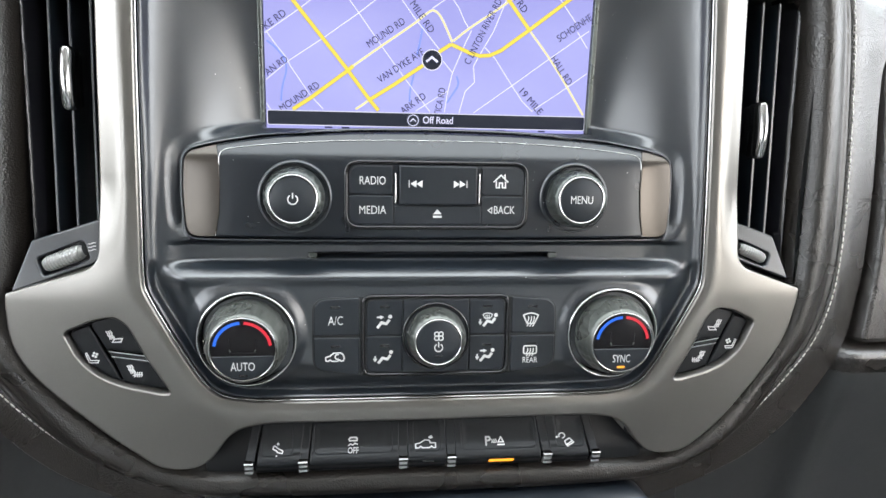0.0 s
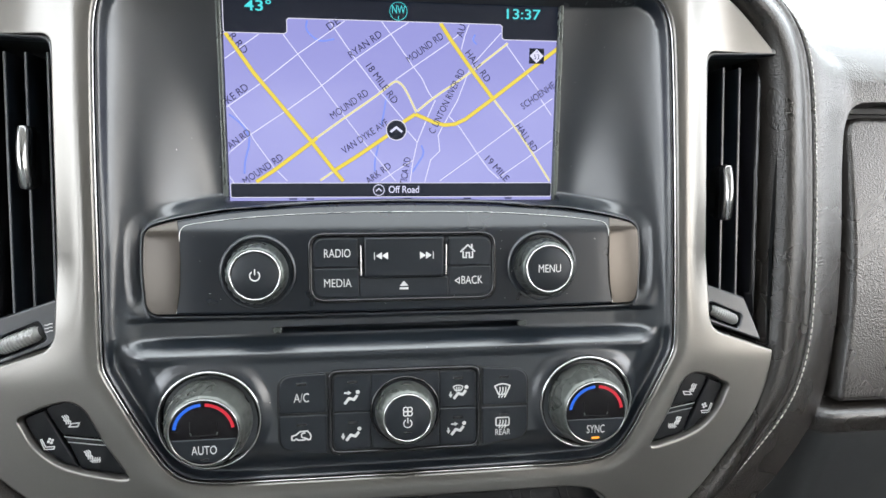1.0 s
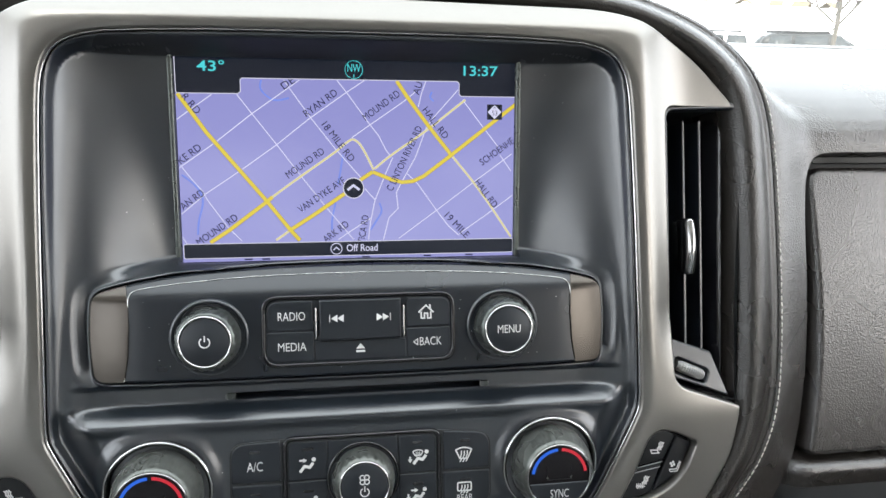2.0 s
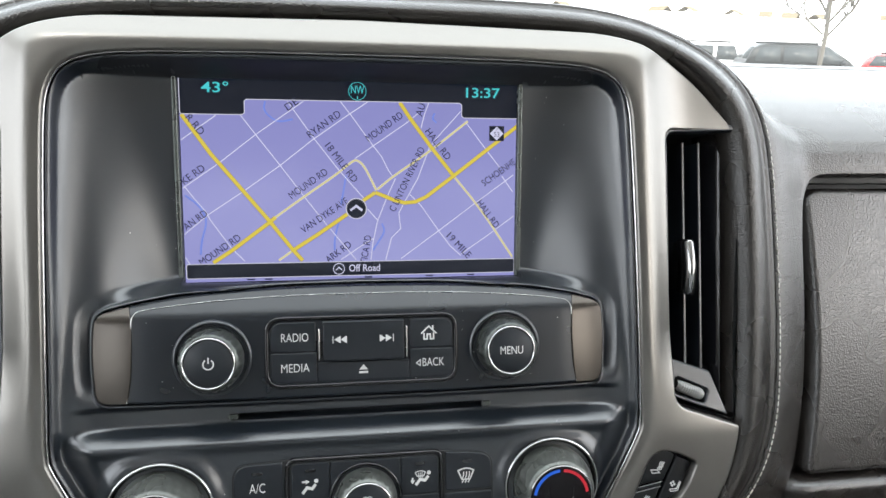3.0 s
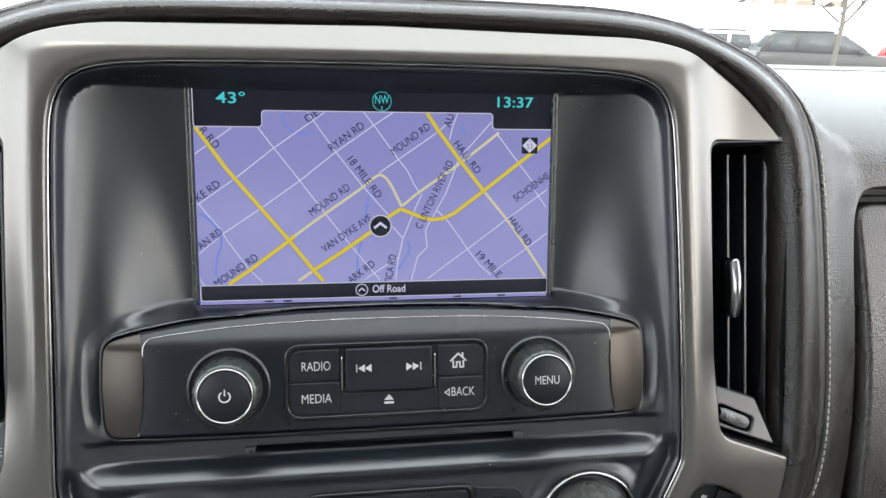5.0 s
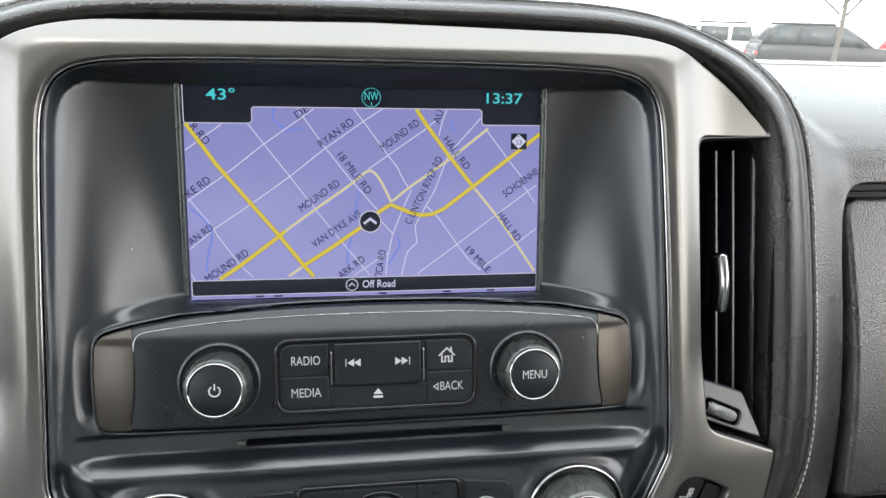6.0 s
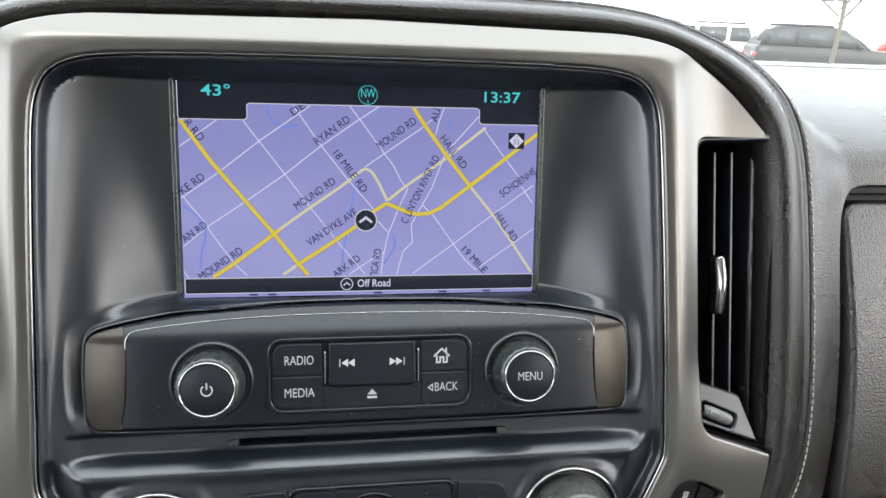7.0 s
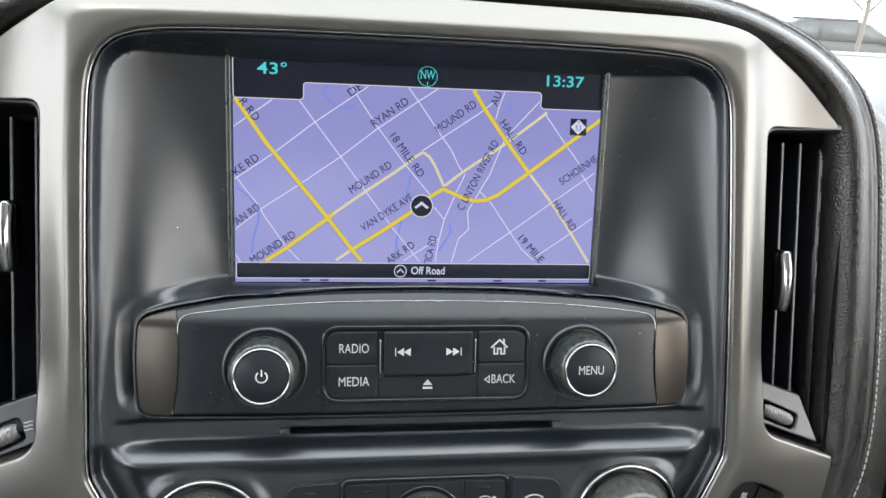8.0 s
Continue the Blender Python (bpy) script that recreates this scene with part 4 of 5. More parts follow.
road("W", (-87.6, 24.9), (-75.6, 34.8), (-56.8, 47.4), (-39.2, 59.9), (-22.3, 73.3), (-3.7, 86.4), (6.4, 93.1))
road("W", (-57.9, 85.2), (-50.8, 75.7), (-39.2, 60.5), (-26.6, 43.4), (-15.2, 28.5), (-0.5, 10.4))
road("W", (-34.6, 92.7), (-21.0, 73.3), (-9.4, 58.3), (4.4, 42.4))
road("W", (-7.8, 93.1), (-1.6, 85.1), (8.6, 71.0), (13.4, 64.9), (17.0, 57.7), (19.0, 54.9))
road("W", (-0.6, 63.8), (8.6, 70.2), (26.8, 82.7), (32.9, 87.7))
road("W", (38.5, 93.3), (36.1, 86.9), (34.4, 80.0))
road("W", (55.7, 89.1), (42.5, 74.5), (38.8, 69.5), (32.7, 53.5), (24.7, 39.4), (22.5, 35.1), (23.4, 26.6), (18.5, 21.8), (15.4, 10.0))
road("W", (20.7, 53.5), (16.5, 44.3), (11.1, 31.0), (8.6, 19.6), (7.4, 10.2))
road("W", (58.1, 83.9), (68.6, 70.5), (77.8, 59.1))
road("W", (78.8, 54.8), (85.0, 46.2))
road("W", (28.4, 45.0), (34.2, 39.3), (44.5, 24.8), (50.5, 16.9), (56.5, 11.5))
road("W", (23.5, 10.4), (43.4, 24.8), (63.4, 39.6), (85.3, 55.4))
road("W", (56.5, 12.4), (71.2, 22.4), (85.9, 33.0))
road("W", (-86.7, 49.7), (-81.8, 43.0), (-76.3, 36.2), (-74.4, 32.1), (-64.3, 17.3), (-57.8, 10.5))
road("W", (5.8, 37.3), (11.4, 31.0))
road("W", (-8.4, 10.5), (4.3, 18.9), (8.8, 21.6))
road("W", (-87.8, 13.1), (-85.1, 9.4))
road("B", (-45.7, 92.5), (-46.6, 88.5), (-44.0, 85.1), (-39.3, 82.0), (-32.1, 83.7))
road("B", (-86.4, 44.9), (-81.3, 41.1), (-77.4, 36.2), (-76.2, 30.7), (-79.2, 21.2), (-79.7, 14.3))
road("B", (-5.3, 55.0), (-6.7, 46.6), (-8.2, 39.7))
road("B", (-9.6, 29.9), (-11.7, 21.4), (-11.7, 15.7))
road("B", (13.4, 29.6), (15.1, 25.3), (11.4, 19.6), (8.6, 15.3))
road("B", (41.7, 87.8), (40.3, 85.1), (42.6, 82.9))

# header, foot bar and their outlines
part("header", blot(bmesh.new(), [(-87.5, 85.6), (-57.2, 85.6), (-56.0, 86.6), (-56.0, 92.4), (-55.0, 93.3), (55.0, 93.3), (56.2, 92.3), (56.2, 86.6), (57.4, 85.6), (87.5, 85.6), (87.5, 104), (-87.5, 104)], 0.3, 0.05), MAP_DARK, display, smooth=False)
part("header_outline", ribbon(bmesh.new(), [(-87.3, 103.8), (-87.3, 86.4), (-86.6, 85.6), (-57.2, 85.6), (-56.0, 86.6), (-56.0, 92.4), (-55.0, 93.3), (55.0, 93.3), (56.2, 92.3), (56.2, 86.6), (57.4, 85.6), (86.6, 85.6), (87.3, 86.4), (87.3, 103.8)], 0.4, 0.34, 0.02), MAP_LINE, display, smooth=False)
part("foot_bar", blot(bmesh.new(), box(-87.0, 86.4, 1.9, 9.4, 1.2), 0.3, 0.05), MAP_DARK, display, smooth=False)
part("foot_outline", ribbon(bmesh.new(), box(-87.0, 86.4, 1.9, 9.4, 1.2), 0.4, 0.34, 0.02, closed=True), MAP_LINE, display, smooth=False)

for text, x, v, turn, span in (("R RD", -80.3, 80.3, -52, 11), ("RYAN RD", -16.3, 81.2, 36, 20), ("DE", -32.5, 91.0, 36, 7), ("MOUND RD", 15.0, 80.3, 36, 22.6), ("AU", 34.3, 89.6, 72, 6.5), ("HALL RD", 43.4, 71.6, -52, 19), ("18 MILE RD", -7.9, 61.9, -53, 24), ("C LINTON RIVER RD", 27.0, 52.9, 64, 37), ("MOUND RD", -24.8, 50.6, 35, 23), ("VAN DYKE AVE", -16.6, 34.1, 34, 28.5), ("MOUND RD", -70.1, 16.6, 34, 24), ("KE RD", -82.0, 55.2, 36, 13), ("AN RD", -81.6, 32.2, 36, 13.5), ("ARK RD", -9.6, 14.6, 36, 15.4), ("TICA RD", 4.9, 15.8, 80, 15), ("SCHOENHE", 77.0, 56.6, 35, 21.5), ("HALL RD", 71.2, 34.1, -53, 17.5), ("19 MILE", 54.9, 17.4, -46, 17)):
    words(text, 3.7, x, v, 0.26, MAP_INK, display, turn, 1.0, "road_name", 0.0, span=span)
words("43°", 5.0, -69.8, 98.7, 0.4, MAP_CYAN, display, 0, 1.05, "temperature", 0.06, span=13.3)
words("13:37", 5.0, 66.8, 98.6, 0.4, MAP_CYAN, display, 0, 1.0, "clock", 0.06, span=18.4)
words("NW", 4.0, 1.0, 99.0, 0.4, MAP_CYAN, display, 0, 0.8, "compass_letters", span=6.8)
part("compass_ring", ribbon(bmesh.new(), disc(1.0, 98.4, 4.5, 40), 0.28, 0.4, 0.02, closed=True), MAP_CYAN, display, smooth=False)
part("compass_tick", blot(bmesh.new(), [(0.8, 94.4), (1.2, 94.4), (1.2, 96.0), (0.8, 96.0)], 0.4, 0.02), MAP_CYAN, display, smooth=False)
words("Off Road", 3.7, 4.0, 5.7, 0.4, MAP_WHITE, display, 0, 0.82, "foot_text", 0.06, span=16.5)
part("foot_ring", ribbon(bmesh.new(), disc(-9.6, 5.6, 2.9, 32), 0.45, 0.4, 0.02, closed=True), MAP_WHITE, display, smooth=False)
part("foot_arrow", ribbon(bmesh.new(), [(-11.2, 4.9), (-9.6, 6.4), (-8.0, 4.9)], 0.6, 0.4, 0.02), MAP_WHITE, display, smooth=False)
part("marker", blot(bmesh.new(), disc(-0.1, 37.6, 5.2, 40), 0.36, 0.05), MAP_DARK, display, smooth=False)
part("marker_ring", ribbon(bmesh.new(), disc(-0.1, 37.6, 5.3, 40), 0.5, 0.4, 0.02, closed=True), MAP_LINE, display, smooth=False)
part("marker_arrow", ribbon(bmesh.new(), [(-3.2, 36.6), (-0.1, 39.0), (3.0, 36.6)], 1.2, 0.42, 0.02), MAP_WHITE, display, smooth=False)
part("route_shield", blot(bmesh.new(), [(71.4, 73.6), (79.6, 73.6), (79.6, 81.6), (71.4, 81.6)], 0.36, 0.05), MAP_DARK, display, smooth=False)
part("route_diamond", blot(bmesh.new(), [(75.5, 73.9), (79.3, 77.6), (75.5, 81.3), (71.7, 77.6)], 0.4, 0.02), MAP_WHITE, display, smooth=False)
words("53", 2.6, 75.5, 77.0, 0.46, MAP_INK, display, 0, 0.9, "route_number")
words("M", 1.2, 75.5, 79.8, 0.46, MAP_INK, display, 0, 0.9, "route_letter")
for x, v, turn in ((-57, 0.95, 0), (-48, 0.9, 0), (4, 0.9, 0), (37, 0.9, 0), (60, 0.95, 0)):
    part("clipped_name", blot(bmesh.new(), [(x, v - 0.4), (x + 4, v - 0.4), (x + 4, v + 0.4), (x, v + 0.4)], 0.2, 0.02), MAP_INK, display, smooth=False)

# slim frame strips beside the screen
for x in (-89.2, 87.7):
    part("edge_strip", skin(resample(box(x - 1.3, x + 1.3, -0.5, 104.3, 0.6), 1.0), lambda a, v, d: 3.7 + 0 * a, step=10, roll=0.9, thick=7), GRIP, display, "grey strip along the screen")

# ---- radio panel ----
radio = thing("radio", PANEL.copy(), "black car radio with two knobs, keys and bronze end caps", "radio")


V_CREASE = 28.8


def plate_height(x, v, d):
    fall = 0.66 * 1.3 * np.log1p(np.exp(np.clip((v - V_CREASE) / 1.3, -40, 40)))
    return 0.6 - 0.035 * v - 1.6 * (x / 120) ** 2 - 2.2 * np.maximum((np.abs(x) - 100) / 25, 0) ** 2 - fall


def cut(loop, x0, x1):
    p = np.array(loop)
    return p[(p[:, 0] >= x0) & (p[:, 0] <= x1)]


def cap_outline(s):
    p = cut(PLATE, 110.4, 200)
    a = np.array([(109.6, 34.4), (108.2, 27), (107.8, 14), (108.4, 0), (110.2, -11.3)])
    order = p[np.argsort(-np.arctan2(p[:, 1] - 12, p[:, 0] - 112))]
    loop = np.vstack([order, a[::-1]])
    return resample([(s * x, v) for x, v in loop], 1.2)


PLATE_SIDE = np.stack([-_t[:, 1], _t[:, 0]], 1) * (1 if not inside(PLATE[:1] + 0.5 * np.stack([-_t[:1, 1], _t[:1, 0]], 1), PLATE)[0] else -1)
part("bead", skin(PLATE + PLATE_SIDE * 2.2, lambda x, v, d: plate_height(x, v, d) - 2.0, holes=[PLATE + PLATE_SIDE * 0.9], step=1.2, roll=0.6, thick=9), SATIN_BLACK, radio, "thin black bead round the face plate")
crease = [(x, V_CREASE + o) for o in (-4.2, -2.8, -1.8, -1.0, -0.3, 0.4, 1.1, 1.9, 2.9, 4.2) for x in np.arange(-124, 124.1, 1.5)]
part("face", skin(PLATE, plate_height, step=2.5, roll=1.4, thick=12, guides=crease), FACE_BLACK, radio)
for s in (1, -1):
    part("end_cap", skin(cap_outline(s), lambda x, v, d: plate_height(x, v, d) + 0.25 + 0.0009 * np.maximum(700 - (v - 11) ** 2, 0), step=2.5, roll=0.5, thick=5, guides=crease), BRONZE, radio, "brushed bronze-grey end cap")


def arch_line():
    run = [(x, 37.6 - 6.2 * (x / 110) ** 2.6) for x in np.linspace(0, 102, 24)]
    half = run + [(106.2, 31.6), (108.0, 29.2), (108.3, 26), (108.2, 20), (108.1, 12), (108.8, 0), (110.4, -10.8)]
    half = run[:20] + fine(half[20:])
    return [(-x, v) for x, v in reversed(half[1:])] + half


def follow(bm, pts, width, height, lift):
    """A thin strip that follows a curved face."""
    p = np.array(pts)
    h = height(p[:, 0], p[:, 1], 0) + lift
    rows = []
    for i, (x, v) in enumerate(p):
        a, b = p[max(0, i - 1)], p[min(len(p) - 1, i + 1)]
        t = (b - a) / np.linalg.norm(b - a)
        n = np.array([-t[1], t[0]]) * width / 2
        rows.append([bm.verts.new(P3(x + n[0] * k, v + n[1] * k, h[i] + o)) for k, o in ((-1, -0.5), (-0.6, 0), (0.6, 0), (1, -0.5))])
    for a, b in zip(rows, rows[1:]):
        for k in range(3):
            bm.faces.new([a[k], a[k + 1], b[k + 1], b[k]])
    bmesh.ops.recalc_face_normals(bm, faces=bm.faces)
    return bm


part("chrome_strip", follow(bmesh.new(), arch_line(), 0.34, plate_height, 0.45), STRIP_CHROME, radio, "thin bright strip along the top edge")


def scallop(count, depth, rings):
    def f(a, k):
        return 1 - depth * step01((math.cos(count * a) - 0.1) / 0.35) if k in rings else 1.0
    return f


def radio_knob(x, v, label):
    ob = part("knob", lathe([(14.9, -6), (14.9, 1.0), (14.8, 6), (14.6, 9.4), (14.3, 10.6), (13.9, 12.6), (13.3, 13.9), (12.6, 14.5), (11.9, 14.6)], 200, ribs=scallop(20, 0.035, (3, 4, 5))), GRIP, radio, label)
    ob.matrix_local = pose(x * MM, 1.5 * MM, v * MM)
    part("collar", lathe([(18.9, -1.0), (18.6, 0.9), (18.0, 2.0), (17.3, 2.3), (16.7, 1.9), (16.3, 1.0), (15.9, -3), (15.8, -7), (0, -7)]), SATIN_BLACK, ob)
    part("bright_ring", lathe([(12.2, 14.2), (12.15, 15.0), (11.8, 15.6), (11.3, 15.6), (11.0, 15.0)]), RING_CHROME, ob, "chrome ring")
    part("face", lathe([(11.1, 14.6), (11.0, 15.1), (10.5, 15.4), (0, 15.5)]), KEY_BLACK, ob)
    return ob


knob = radio_knob(-71.4, 8.6, "round black power knob with a chrome ring and grey grip")
bm = ribbon(bmesh.new(), arc(0, -0.1, 2.3, 125, 415, 24), 0.6, 15.7, 0.1)
part("power_mark", ribbon(bm, [(0, 0.3), (0, 3.1)], 0.6, 15.7, 0.1), PRINT, knob)
knob = radio_knob(71.7, 9.2, "round black menu knob with a chrome ring and grey grip")
words("MENU", 3.9, 0, 0, 15.6, PRINT, knob, span=11.4)


def key(name, outline, w, roll=0.5, mat=None, label="", parent=None, thick=4):
    return part(name, pad(resample(outline, 0.9), w, thick, roll), mat or KEY_BLACK, parent, label)


well = resample(box(-46.4, 46.4, -16.6, 16.6, 7), 1.0)
keys = part("key_pad", skin(resample(box(-47.4, 47.4, -17.6, 17.6, 8), 1.0), lambda x, v, d: 0.9 - 0.02 * v + 0 * x, holes=[resample(box(-45.2, 45.2, -15.4, 15.4, 6), 1.0)], step=2, roll=0.9, thick=3), GLOSS_BLACK, radio, "gloss black frame round the radio keys")
keys.matrix_local = pose(0, 0, 10 * MM)
part("key_bed", pad(well, -0.9, 3), DEEP_BLACK, keys)
key("key", rounded([(-44.6, 0.4, 0.4), (-23, 0.4, 0.4), (-23, 14.8, 0.4), (-44.6, 14.8, 6)]), 0.9, parent=keys)
key("key", rounded([(-44.6, -14.8, 6), (-22.6, -14.8, 0.4), (-22.6, -0.2, 0.4), (-44.6, -0.2, 0.4)]), 1.1, parent=keys)
key("key", rounded([(23, 0.4, 0.4), (44.6, 0.4, 0.4), (44.6, 14.8, 6), (23, 14.8, 0.4)]), 0.9, parent=keys)
key("key", rounded([(23, -14.8, 0.4), (44.6, -14.8, 6), (44.6, -0.2, 0.4), (23, -0.2, 0.4)]), 1.1, parent=keys)
key("key", box(-19.6, 20.0, -4.6, 15.0, 0.6), 2.6, parent=keys, roll=0.8, thick=5)
key("key", rounded([(-22, -14.8, 0.4), (22.4, -14.8, 0.4), (22.4, -5.2, 0.4), (-22, -5.2, 0.4)]), 1.1, parent=keys)
for x in (-21.3, 21.5):
    part("bright_bar", pad(resample(box(x - 0.5, x + 0.5, -4.4, 11.4, 0.4), 0.6), 1.3, 4, 0.45), DARK_CHROME, keys, "chrome bar between keys")
words("RADIO", 4.1, -33, 7.2, 1.0, PRINT, keys, span=12.9)
words("MEDIA", 4.1, -33, -7.6, 1.2, PRINT, keys, span=13.4)
words("BACK", 4.1, 34.6, -7.3, 1.2, PRINT, keys, span=10.9)
part("back_arrow", ribbon(bmesh.new(), [(28.2, -8.8), (26.2, -7.3), (28.2, -5.8)], 0.45, 1.22, 0.1, closed=True), PRINT, keys, smooth=False)


def seek_mark(s, x):
    bm = bmesh.new()
    for k in (0, 3.0):
        blot(bm, [(x + s * k, 6.0), (x + s * (k + 3.0), 4.2), (x + s * (k + 3.0), 7.8)], 2.72, 0.1)
    blot(bm, [(x - s * 0.5, 4.2), (x - s * 0.9, 4.2), (x - s * 0.9, 7.8), (x - s * 0.5, 7.8)], 2.72, 0.1)
    part("seek_mark", bm, PRINT, keys, smooth=False)


seek_mark(1, -14.0)
seek_mark(-1, 14.0)
bm = blot(bmesh.new(), [(-2.2, -9.4), (2.2, -9.4), (0, -6.9)], 1.22, 0.1)
part("eject_mark", blot(bm, [(-2.2, -11.2), (2.2, -11.2), (2.2, -10.2), (-2.2, -10.2)], 1.22, 0.1), PRINT, keys, smooth=False)
bm = ribbon(bmesh.new(), [(28.8, 7.2), (32.6, 10.8), (36.4, 7.2)], 0.7, 1.02, 0.1)
ribbon(bm, [(30.2, 7.6), (30.2, 4.4), (31.8, 4.4), (31.8, 6.8), (33.4, 6.8), (33.4, 4.4), (35.0, 4.4), (35.0, 7.6)], 0.7, 1.02, 0.1)
part("home_mark", ribbon(bm, [(34.6, 8.8), (34.6, 11.2)], 0.8, 1.02, 0.1), PRINT, keys, smooth=False)

# clear end pieces of the disc slot
for s in (-1, 1):
    part("slot_guide", pad(resample(box(s * 63.6 - 2.4, s * 63.6 + 2.4, -23.4, -20.4, 0.8), 0.7), -7.4, 3, 0.6), GRIP, surround, "small clear guide at the end of the disc slot")

# ---- climate controls ----
climate = thing("climate_control", spot(0, -62.4, 3.1), "black climate control with three knobs and white symbols", "climate control")
HV = 0.55
part("frame", skin(resample(box(-38.6, 38.8, -21.6, 21.6, 5), 1.0), lambda x, v, d: 1.0 + 0 * x, holes=[resample(box(-36.6, 36.8, -19.8, 19.8, 4), 1.0)], step=2, roll=0.9, thick=4), GLOSS_BLACK, climate)
part("key_bed", pad(resample(rounded([(-63.4, -18, 7), (-38, -21.2, 2), (38, -21.2, 2), (64.2, -18, 7), (64.2, 18.6, 7), (38, 20.8, 2), (-38, 20.8, 2), (-63.4, 19.6, 7)]), 1.0), -0.25, 3, 0.2), DEEP_BLACK, climate)
CL_KEYS = [
    rounded([(-62.6, 0.5, 0.4), (-39.4, 0.5, 0.4), (-39.4, 20.2, 0.6), (-62.6, 19.2, 7)]),
    rounded([(-62.6, -17.6, 6), (-39.4, -20.6, 0.6), (-39.4, -0.7, 0.4), (-62.6, -0.7, 0.4)]),
    rounded([(-36.0, 0.2, 0.3), (-17.4, 0.2, 0.3), (-17.4, 19.2, 0.3), (-36.0, 19.2, 3.4)]),
    rounded([(-36.0, -19.2, 3.4), (-17.4, -19.2, 0.3), (-17.4, -0.2, 0.3), (-36.0, -0.2, 0.3)]),
    rounded([(17.6, 0.2, 0.3), (36.2, 0.2, 0.3), (36.2, 19.2, 3.4), (17.6, 19.2, 0.3)]),
    rounded([(17.6, -19.2, 0.3), (36.2, -19.2, 3.4), (36.2, -0.2, 0.3), (17.6, -0.2, 0.3)]),
    rounded([(39.8, 0.5, 0.4), (63.4, 0.5, 0.4), (63.4, 18.4, 7), (39.8, 20.2, 0.6)]),
    rounded([(39.8, -20.4, 0.6), (63.4, -17.4, 6), (63.4, -0.7, 0.4), (39.8, -0.7, 0.4)]),
    box(-17.0, 17.2, -19.2, 19.2, 0.3),
]
for outline in CL_KEYS:
    key("key", outline, HV, parent=climate, roll=0.65, thick=3)
for x, v in ((-51.6, 15.4), (-51.6, -5.2), (-26.5, 15.4), (-26.5, -5.2), (27, 15.4), (27, -5.2), (51, 15.0), (51, -5.0)):
    part("indicator", pad(resample(box(x - 2.6, x + 2.6, v - 0.7, v + 0.7, 0.5), 0.6), HV + 0.12, 0.6, 0.15), GLOSS_BLACK, climate, "unlit indicator")
words("A/C", 4.5, -51.5, 8.2, HV + 0.1, PRINT, climate, span=7.4)
words("REAR", 3.1, 50.4, -14.2, HV + 0.1, PRINT, climate, span=7.9)
Z = HV + 0.18


def airflow_mark(x, v, face=False, feet=False, screen=False):
    """A seated outline with arrows for the air's way."""
    bm = bmesh.new()
    blot(bm, disc(x + 3.2, v + 2.9, 1.0), Z, 0.1)
    ribbon(bm, [(x - 3.4, v - 3.0), (x - 1.2, v - 0.2), (x + 1.2, v - 0.9), (x + 2.9, v + 1.3)], 1.35, Z, 0.1)
    if face:
        ribbon(bm, [(x - 3.6, v + 2.6), (x - 1.6, v + 2.6)], 0.8, Z, 0.1)
        blot(bm, [(x - 1.8, v + 1.5), (x + 0.0, v + 2.6), (x - 1.8, v + 3.7)], Z, 0.1)
    if feet:
        ribbon(bm, [(x - 5.0, v + 0.8), (x - 5.0, v - 0.8)], 0.8, Z, 0.1)
        blot(bm, [(x - 6.1, v - 0.6), (x - 3.9, v - 0.6), (x - 5.0, v - 2.4)], Z, 0.1)
    if screen:
        ribbon(bm, [(x - 3.6, v + 3.2), (x - 2.7, v + 1.4), (x + 0.5, v + 1.4), (x + 1.4, v + 3.2), (x + 0.4, v + 3.8), (x - 1.1, v + 4.0), (x - 2.6, v + 3.8)], 0.45, Z, 0.1, closed=True)
        for k in (-2.0, -1.1, -0.2):
            ribbon(bm, [(x + k, v + 3.2), (x + k, v + 0.6)], 0.35, Z, 0.1)
    part("symbol", bm, PRINT, climate, smooth=False)


airflow_mark(-27.0, 7.4, face=True)
airflow_mark(-26.4, -11.4, feet=True)
airflow_mark(28.2, 7.6, feet=True, screen=True)
airflow_mark(27.0, -11.2, face=True, feet=True)


def heat_lines(bm, x, v, h):
    for k in (-1.5, 0, 1.5):
        ribbon(bm, [(x + k + 0.3, v + h), (x + k + 0.3, v + h * 0.3), (x + k - 0.3, v - h * 0.2), (x + k + 0.2, v - h * 0.6), (x + k - 0.5, v - h)], 0.55, Z, 0.1)


bm = ribbon(bmesh.new(), [(46.2, 10.2), (48.2, 5.8), (52.2, 5.8), (54.2, 10.2), (52.2, 11.1), (50.2, 11.4), (48.2, 11.1)], 0.65, Z, 0.1, closed=True)
heat_lines(bm, 50.2, 6.9, 2.8)
part("symbol", bm, PRINT, climate, smooth=False)
bm = ribbon(bmesh.new(), box(46.9, 53.8, -10.6, -6.4, 0.8), 0.65, Z, 0.1, closed=True)
heat_lines(bm, 50.3, -9.8, 2.2)
part("symbol", bm, PRINT, climate, smooth=False)
bm = ribbon(bmesh.new(), [(-56.6, -12.6), (-56.6, -10.8), (-54.6, -10.2), (-52.6, -8.6), (-49.0, -8.4), (-47.8, -9.6), (-47.2, -11.0), (-47.6, -12.6), (-48.6, -12.9), (-49.6, -12.2), (-50.6, -12.9), (-53.4, -12.9), (-54.4, -12.2), (-55.4, -12.9)], 0.65, Z, 0.1, closed=True)
part("symbol", ribbon(bm, arc(-50.6, -10.6, 1.3, 60, 300, 10), 0.6, Z, 0.1), PRINT, climate, smooth=False)

RED_ARC = lit("red_arc", (0.75, 0.010, 0.03), GAIN * 0.7)
BLUE_ARC = lit("blue_arc", (0.008, 0.14, 0.85), GAIN * 0.75)
AMBER = lit("amber_lamp", (1.0, 0.36, 0.02), GAIN * 1.2)


